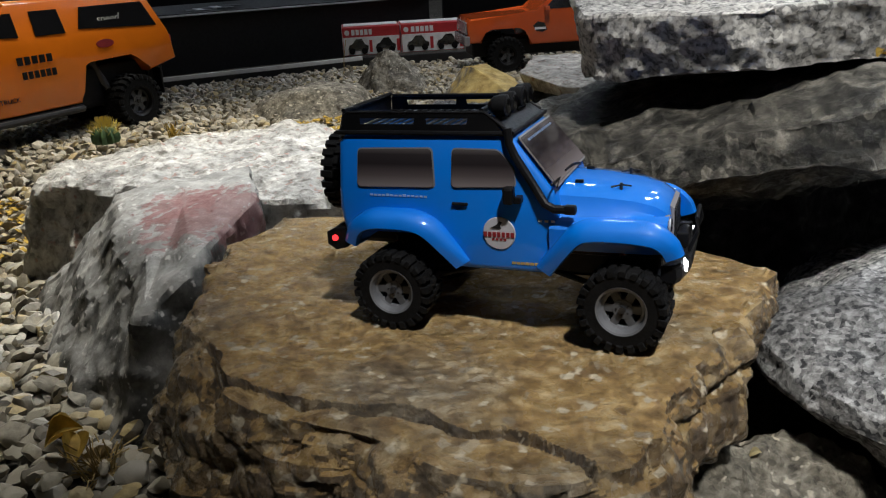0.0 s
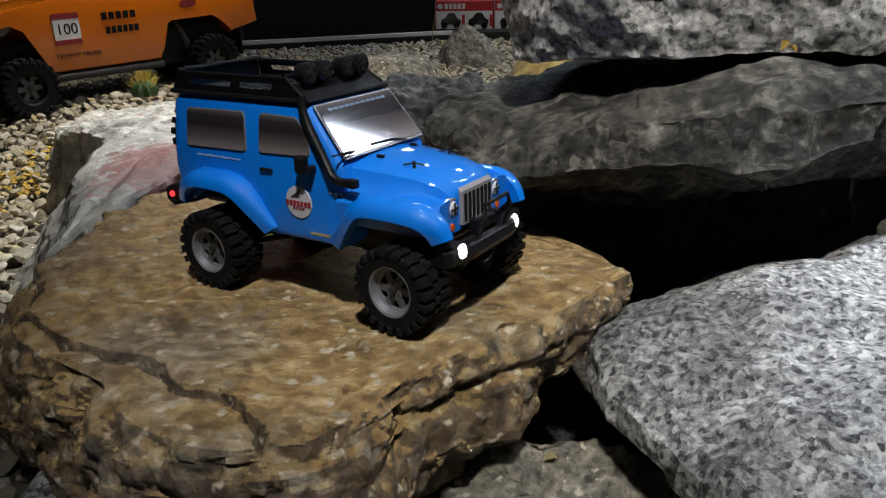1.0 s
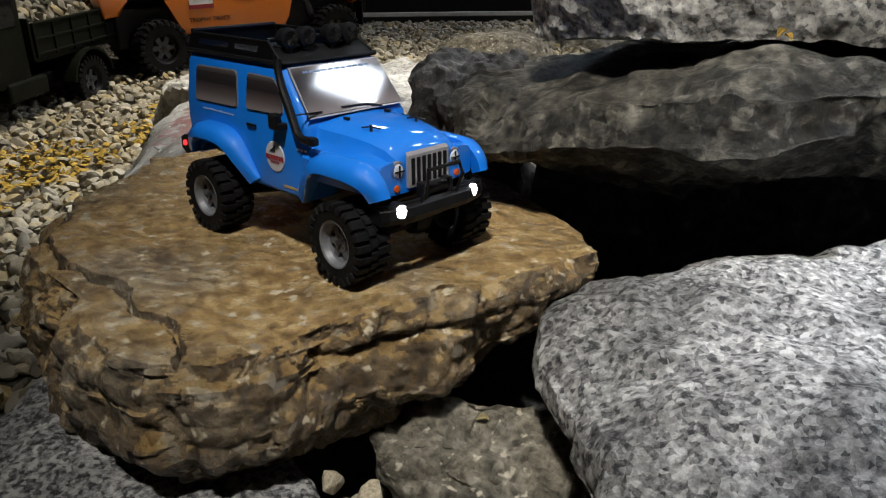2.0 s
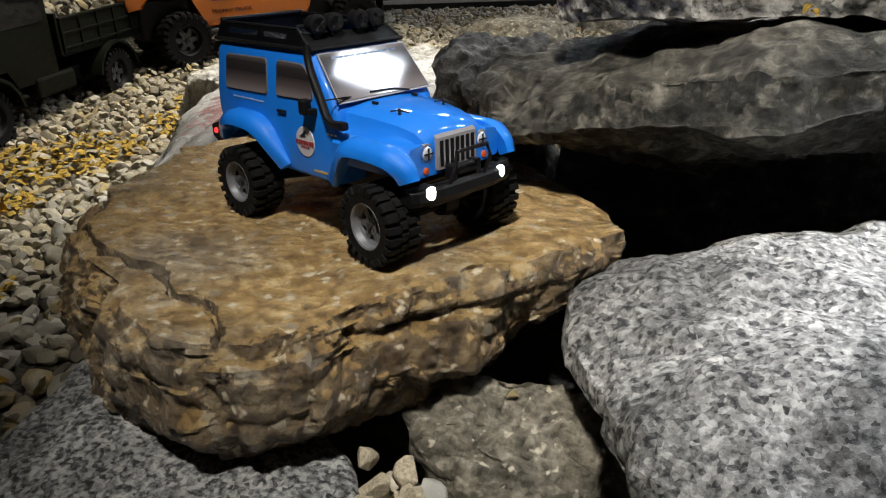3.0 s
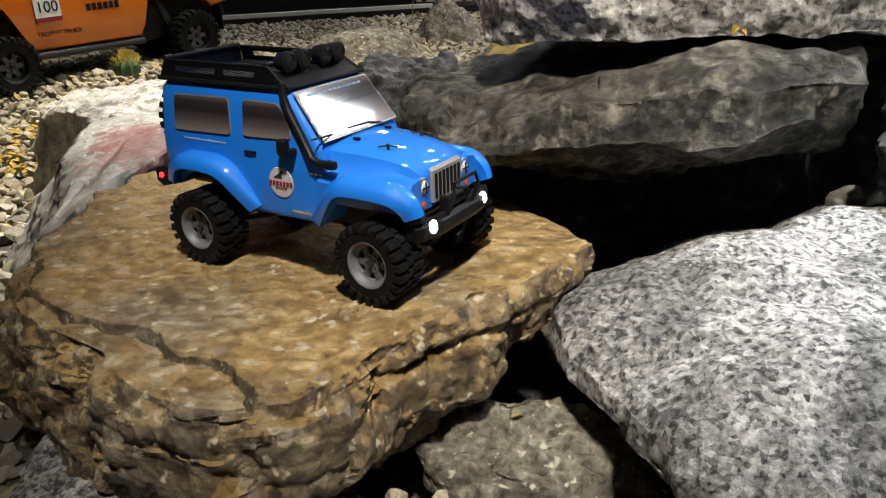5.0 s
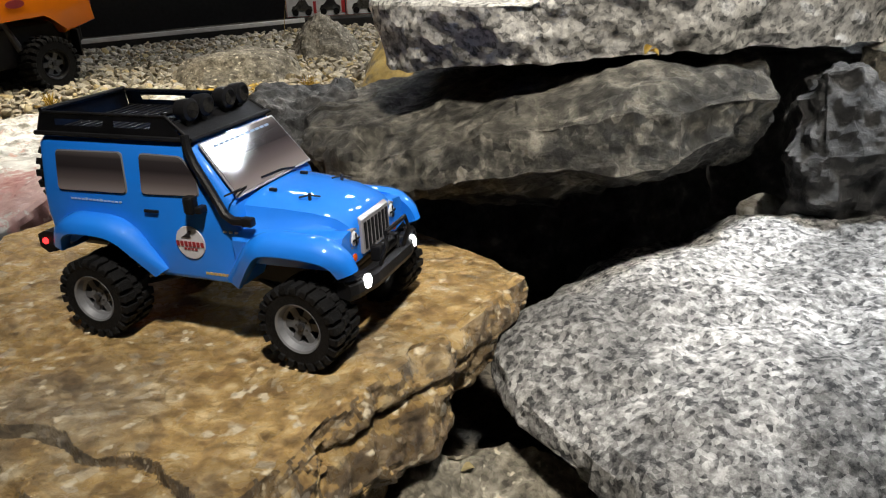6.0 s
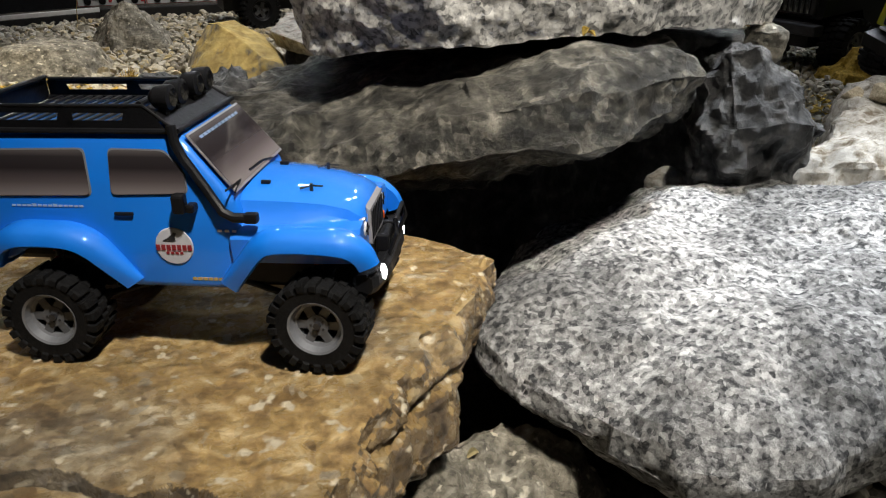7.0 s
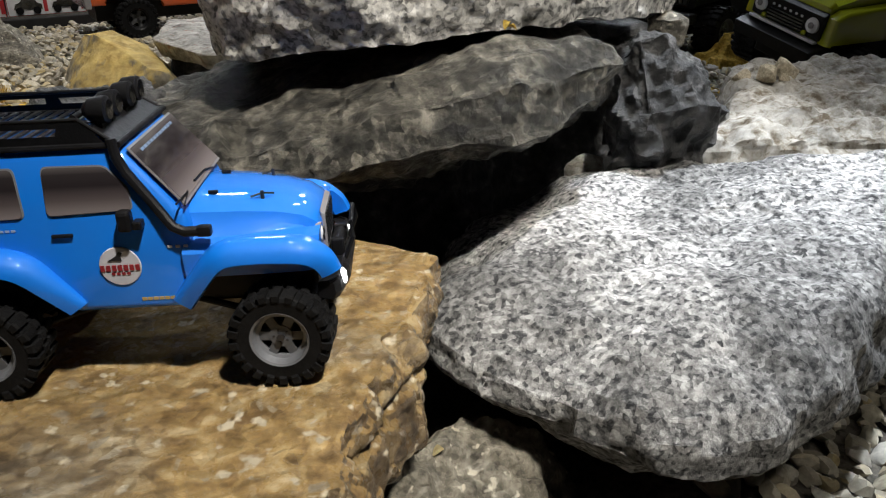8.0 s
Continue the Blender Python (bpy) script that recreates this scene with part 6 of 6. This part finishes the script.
# ---- small plants, leaves and loose stones ----
def leaf(m, size, name="dry_leaf", label="curled dry yellow leaf", category="leaf", material=M_LEAF):
    bm = bmesh.new()
    rows = []
    for u in np.linspace(0, 1, 6):
        w = size * 0.35 * math.sin(math.pi * min(0.97, 0.08 + u * 0.9))
        rows.append([bm.verts.new((u * size, w * s, size * 0.35 * (s * s) * math.sin(3 * u) + 0.2 * size * math.sin(2.4 * u))) for s in (-1, -0.4, 0.4, 1)])
    for a, b in zip(rows, rows[1:]):
        for i in range(3):
            bm.faces.new((a[i], a[i + 1], b[i + 1], b[i]))
    bmesh.ops.solidify(bm, geom=bm.faces[:], thickness=0.0006)
    ob = part(name, bm, material, smooth=True)
    ob.matrix_world = m
    return tagged(ob, label, category)


leaf(pose(0.562, 0.862, 0.296, 10, -25, 40), 0.009, label="curled yellow leaf stuck between two slabs")
leaf(pose(0.572, 0.86, 0.295, 0, -10, 140), 0.008, label="curled yellow leaf stuck between two slabs")
leaf(pose(0.423, 0.656, 0.0612, 8, 5, 20), 0.009, label="crumpled pale leaf on the small rock", material=M_HUSK)


for x, y, z, size, turn in ((-0.135, 0.735, 0.016, 0.034, 20), (-0.1, 0.715, 0.014, 0.03, 110), (0.005, 0.535, 0.014, 0.026, 60), (-0.44, 0.86, -0.02, 0.03, 10), (-0.12, 0.76, 0.018, 0.022, 200)):
    leaf(pose(x, y, z, 15, -10, turn), size, label="curled yellow leaf lying on the gravel")


def cactus(x, y, z, r):
    ob = thing("cactus", pose(x, y, z), "small ribbed green cactus with yellow spines on the pale ledge", "cactus")
    bm = bmesh.new()
    n = 36
    rows = []
    for a in np.linspace(0.02, math.pi * 0.62, 12):
        rows.append([bm.verts.new((r * math.sin(a) * (1 + 0.14 * math.cos(9 * t)) * math.cos(t), r * math.sin(a) * (1 + 0.14 * math.cos(9 * t)) * math.sin(t), r * 0.45 + r * 0.95 * math.cos(a))) for t in np.linspace(0, 2 * math.pi, n, endpoint=False)])
    for p, q in zip(rows, rows[1:]):
        for i in range(n):
            bm.faces.new((p[i], q[i], q[(i + 1) % n], p[(i + 1) % n]))
    bm.faces.new(rows[0])
    part("stem", bm, M_CACTUS, ob, smooth=True)
    bm = bmesh.new()
    rnd = random.Random(5)
    for _ in range(130):
        a, t = rnd.uniform(0, 1.2), rnd.uniform(0, 6.28)
        d = Vector((math.sin(a) * math.cos(t), math.sin(a) * math.sin(t), math.cos(a)))
        p = Vector((0, 0, r * 0.45)) + d * r * 0.98
        add_tube(bm, [p, p + (d + Vector((rnd.uniform(-0.4, 0.4), rnd.uniform(-0.4, 0.4), 0.4))) * r * 0.55], 0.00045, 3)
    part("spines", bm, M_SPINE, ob, "yellow spines")


cactus(-0.4, 1.46, 0.106, 0.021)


def tuft(name, x, y, z, count, length, material, label, category, seed, spread=0.7):
    rnd = random.Random(seed)
    bm = bmesh.new()
    for _ in range(count):
        t, a = rnd.uniform(0, 6.28), rnd.uniform(0.1, spread)
        l = length * rnd.uniform(0.5, 1.0)
        p = Vector((x + rnd.uniform(-1, 1) * length * 0.25, y + rnd.uniform(-1, 1) * length * 0.25, z))
        d = Vector((math.sin(a) * math.cos(t), math.sin(a) * math.sin(t), math.cos(a)))
        add_tube(bm, [p, p + d * l * 0.55, p + d * l + Vector((0, 0, -0.25 * l * a))], 0.0007, 3)
    return tagged(part(name, bm, material), label, category)


tuft("dry_grass", -0.08, 0.72, -0.002, 60, 0.045, M_STRAW, "dry brown fern sprigs in the gravel beside the rocks", "plant", 3, 1.4)
tuft("grass_tuft", -0.3, 1.5, 0.105, 30, 0.03, M_MOSS, "tuft of yellow grass at the ledge", "plant", 6)

leaf_bark = rock("bark_piece", [(1.6, 1.83, 0.07), (1.612, 1.815, 0.072), (1.625, 1.82, 0.066), (1.615, 1.84, 0.064)], [(1.53, 1.87, 0.0), (1.56, 1.79, 0.0), (1.65, 1.77, 0.0), (1.64, 1.87, 0.0)],
                 M_MOSS, "upright piece of yellow bark in the gravel", n=60, caps=5, sides=10, edge=0.003, rough=0.004, chip=0.014, chip_scale=26, soft=3, seed=61)
tagged(leaf_bark, "upright piece of yellow bark in the gravel", "bark")
stem = part("grass_stalk", tube([(-0.255, 2.87, -0.005), (-0.252, 2.87, 0.04), (-0.24, 2.868, 0.1)], 0.0012, 6), M_STRAW)
tagged(stem, "thin upright dry stem in the gravel", "plant")
tuft("moss_clump", 0.01, 2.035, 0.004, 90, 0.035, M_MOSS, "dark yellow green moss clump on the gravel", "moss", 16, 1.3)
# ---- gravel: loose stones over the whole bed ----
def stone_shape(seed, level):
    bm = bmesh.new()
    bmesh.ops.create_icosphere(bm, subdivisions=level, radius=1.0)
    v = np.array([p.co[:] for p in bm.verts])
    f = [tuple(p.index for p in q.verts) for q in bm.faces]
    bm.free()
    # cut by a few random planes, as broken stone is
    gen = np.random.default_rng(100 + seed)
    cuts = gen.normal(size=(11, 3))
    cuts /= np.linalg.norm(cuts, axis=1)[:, None]
    d = v @ cuts.T
    reach = np.where(d > 0.05, gen.uniform(0.52, 0.9, 11) / np.maximum(d, 0.05), 9.0)
    v = v * np.minimum(1.15, reach.min(1))[:, None]
    v = v * (1 + 0.06 * fbm(v * 2.1 + seed * 3.7, 2, seed))[:, None]
    return v * (1.15, 0.88, 0.66), np.array(f)


def covered(p, outlines):
    """Which places lie under a rock."""
    inside = np.zeros(len(p), bool)
    for o in outlines:
        o = np.array(o)
        hit = np.zeros(len(p), bool)
        for a, b in zip(o, np.roll(o, -1, 0)):
            cross = ((a[1] > p[:, 1]) != (b[1] > p[:, 1])) & (p[:, 0] < (b[0] - a[0]) * (p[:, 1] - a[1]) / (b[1] - a[1] + 1e-12) + a[0])
            hit ^= cross
        inside |= hit
    return inside


UNDER = [[(0.07, 0.63), (0.35, 0.58), (0.4, 0.8), (0.05, 0.9)], [(0.56, 0.6), (0.88, 0.7), (0.9, 0.84), (0.6, 0.84)], [(-0.28, 1.08), (-0.15, 0.9), (0, 0.88), (0, 1.1)],
         [(-0.38, 1.25), (0.1, 1.08), (0.05, 1.35), (-0.12, 1.52), (-0.34, 1.4)], [(0.9, 0.95), (1.3, 0.95), (1.25, 1.12), (1.06, 1.12)], [(0.22, 0.86), (0.82, 0.88), (0.84, 1.05), (0.75, 1.25), (0.3, 1.25)], [(0.36, 0.52), (0.5, 0.52), (0.62, 0.6), (0.62, 0.9), (0.36, 0.9)]]
rng = np.random.default_rng(11)


def scatter(x0, x1, y0, y1, gap):
    xs, ys = np.meshgrid(np.arange(x0, x1, gap), np.arange(y0, y1, gap))
    p = np.stack([xs.ravel(), ys.ravel()], 1)
    p = p + rng.uniform(-0.5, 0.5, p.shape) * gap
    p = p[~covered(p, UNDER)]
    lineA = p[:, 1] < 2.94 + (p[:, 0] + 0.2) * 0.541
    lineB = p[:, 1] < 2.94 + (p[:, 0] + 0.2) * 0.186
    return p[np.where(p[:, 0] < -0.2, lineA, lineB)]


def lay(name, p, gap, level, label, lift=0.0):
    """Many stones in one mesh."""
    shapes = [stone_shape(s, level) for s in range(10)]
    verts, faces, at = [], [], 0
    kind = rng.integers(0, 10, len(p))
    size = gap * rng.uniform(0.42, 0.78, len(p))
    ang = rng.uniform(0, 2 * math.pi, (len(p), 3)) * (1, 0.12, 0.12)
    z = terrain(p[:, 0], p[:, 1]) + lift + rng.uniform(-0.003, 0.004, len(p))
    for i in range(len(p)):
        sv, sf = shapes[kind[i]]
        r = np.array(Euler((ang[i, 1], ang[i, 2], ang[i, 0])).to_matrix())
        verts.append(sv @ r.T * size[i] + (p[i, 0], p[i, 1], z[i]))
        faces.append(sf + at)
        at += len(sv)
    v, f = np.concatenate(verts), np.concatenate(faces)
    me = bpy.data.meshes.new(name)
    me.vertices.add(len(v))
    me.vertices.foreach_set("co", v.ravel())
    me.loops.add(f.size)
    me.loops.foreach_set("vertex_index", f.ravel())
    me.polygons.add(len(f))
    me.polygons.foreach_set("loop_start", np.arange(0, f.size, 3))
    me.polygons.foreach_set("use_smooth", np.ones(len(f), bool))
    me.materials.append(M_PEB)
    me.update(calc_edges=True)
    me.validate()
    me.set_sharp_from_angle(angle=radians(30))
    ob = new(name, me)
    ob.parent = ground
    return tagged(ob, label, kind="stuff")


near = scatter(-1.3, 0.2, 0.3, 1.9, 0.0205)
pick_box = (near[:, 0] > -0.2) & (near[:, 0] < 0.09) & (near[:, 1] > 0.47) & (near[:, 1] < 0.83)
single = near[pick_box][:300]
rest = np.concatenate([near[~pick_box], near[pick_box][300:]])
lay("gravel", rest, 0.0205, 2, "pale angular gravel")
lay("gravel", near[::3] + rng.uniform(-0.008, 0.008, near[::3].shape), 0.0195, 2, "pale angular gravel", 0.008)
lay("gravel", scatter(-1.8, 0.75, 1.9, 3.1, 0.019), 0.019, 2, "pale rounded gravel")
lay("gravel", scatter(0.2, 1.3, 0.3, 0.9, 0.017), 0.017, 2, "dim gravel under the rocks")
lay("gravel", scatter(0.6, 2.3, 1.0, 2.4, 0.021), 0.021, 1, "pale gravel beyond the rocks")
lay("gravel", scatter(0.75, 2.3, 2.4, 3.1, 0.025), 0.025, 1, "pale gravel beyond the rocks")
lay("gravel", scatter(1.3, 2.3, 0.3, 1.0, 0.025), 0.025, 1, "pale gravel beyond the rocks")
meshes = []
for s in range(12):
    sv, sf = stone_shape(20 + s, 2)
    me = bpy.data.meshes.new("pebble")
    me.from_pydata([tuple(q) for q in sv], [], [tuple(int(i) for i in t) for t in sf])
    me.polygons.foreach_set("use_smooth", [True] * len(me.polygons))
    me.materials.append(M_PEB1)
    me.set_sharp_from_angle(angle=radians(28))
    meshes.append(me)
for k, (x, y) in enumerate(single):
    ob = new("pebble", meshes[k % 12])
    ob.parent = ground
    s = 0.0205 * rng.uniform(0.45, 0.8)
    ob.matrix_local = Matrix.LocRotScale((x, y, float(terrain(np.array(x), np.array(y))) + rng.uniform(-0.002, 0.004)), Euler((rng.uniform(-0.3, 0.3), rng.uniform(-0.3, 0.3), rng.uniform(0, 6.28))), (s, s, s))


blocks = []
for s in range(6):
    gen = random.Random(70 + s)
    bm = bmesh.new()
    for _ in range(15):
        d = Vector((gen.gauss(0, 1), gen.gauss(0, 1), gen.gauss(0, 1))).normalized()
        bm.verts.new((d.x * gen.uniform(0.9, 1.15), d.y * gen.uniform(0.8, 1.0), d.z * gen.uniform(0.75, 0.95)))
    bmesh.ops.convex_hull(bm, input=bm.verts)
    bmesh.ops.bevel(bm, geom=bm.edges[:], offset=0.05, segments=1, affect="EDGES")
    me = bpy.data.meshes.new("loose_stone")
    bm.to_mesh(me)
    bm.free()
    me.materials.append(M_CHUNK)
    blocks.append(me)


def loose(x, y, z, s, k, label):
    ob = new("loose_stone", blocks[k % 6])
    ob.matrix_world = Matrix.LocRotScale((x, y, z), Euler((0.6 * math.sin(5 * k), 0.6 * math.cos(3 * k), 2 * k)), (s, s, s))
    tagged(ob, label, "stone", "small loose stones")


for k, (x, y, z, s) in enumerate([(0.363, 0.567, 0.055, 0.0095), (0.393, 0.567, 0.053, 0.0115), (0.382, 0.547, 0.055, 0.0105),
                                  (0.407, 0.552, 0.05, 0.009), (0.402, 0.535, 0.05, 0.0105), (0.387, 0.527, 0.056, 0.009), (0.399, 0.556, 0.043, 0.012)]):
    loose(x, y, z, s, k, "pale loose stone on the low granite slab")
loose(0.383, 0.555, 0.019, 0.029, 4, "larger pale stone under the small ones")
pebble = new("loose_stone", meshes[3].copy())
pebble.data.materials.clear()
pebble.data.materials.append(M_COARSE)
pebble.matrix_world = Matrix.LocRotScale((0.413, 0.566, 0.049), Euler((0.4, 0.2, 0.5)), (0.0095, 0.0095, 0.0095))
tagged(pebble, "round grey pebble among pale broken stones", "stone", "small loose stones")
for k, (x, y, z, s) in enumerate([(1.028, 1.064, 0.18, 0.016), (1.063, 1.07, 0.183, 0.02), (1.006, 1.085, 0.174, 0.014), (1.045, 1.05, 0.176, 0.008)]):
    loose(x, y, z, s, k + 6, "pale loose stone on the pale rock")
load_stones = thing("gravel_load", LOAD, "heap of pale gravel in the lorry bed", "gravel")
for k in range(150):
    ob = new("pebble", meshes[k % 12])
    ob.parent = load_stones
    a, b = rng.uniform(-0.14, 0.14), rng.uniform(-0.075, 0.075)
    s = 0.014 * rng.uniform(0.7, 1.2)
    ob.matrix_local = Matrix.LocRotScale((a, b, 0.06 * (1 - (a / 0.2) ** 2) * (1 - (b / 0.12) ** 2) + rng.uniform(-0.03, 0.008)), Euler((rng.uniform(0, 6), rng.uniform(0, 6), rng.uniform(0, 6))), (s, s, s))

# yellow chips of bark and leaf litter among the gravel
chip_rng = random.Random(9)
bm = bmesh.new()
for cx, cy, r, count in ((-0.62, 1.12, 0.14, 150), (-0.55, 1.45, 0.16, 120), (-0.5, 0.88, 0.08, 60), (-0.2, 0.62, 0.08, 40), (-0.35, 1.62, 0.1, 50), (1.3, 1.55, 0.16, 70), (0.88, 0.5, 0.1, 60), (0.05, 1.85, 0.12, 60), (-0.15, 1.95, 0.1, 60)):
    for _ in range(2 * count):
        a, d = chip_rng.uniform(0, 6.28), r * math.sqrt(chip_rng.random())
        x, y = cx + d * math.cos(a), cy + d * math.sin(a)
        l, w = chip_rng.uniform(0.004, 0.009), chip_rng.uniform(0.003, 0.006)
        m = Matrix.Translation((x, y, float(terrain(np.array(x), np.array(y))) + chip_rng.uniform(0.009, 0.016))) @ Euler((chip_rng.uniform(-0.5, 0.5), chip_rng.uniform(-0.5, 0.5), chip_rng.uniform(0, 6.28))).to_matrix().to_4x4()
        low = [bm.verts.new(m @ Vector(q)) for q in ((-l, -w, 0), (l, -w * 0.6, 0.001), (l * 0.9, w, 0.002), (-l * 0.8, w * 0.7, 0))]
        high = [bm.verts.new(v.co + Vector((0, 0, 0.0012))) for v in low]
        bm.faces.new(high)
        for i in range(4):
            bm.faces.new((low[i], low[(i + 1) % 4], high[(i + 1) % 4], high[i]))
chips = part("bark_chips", bm, M_MOSS)
tagged(chips, "yellow chips of bark and leaf litter strewn over the gravel", "bark chips", kind="stuff")
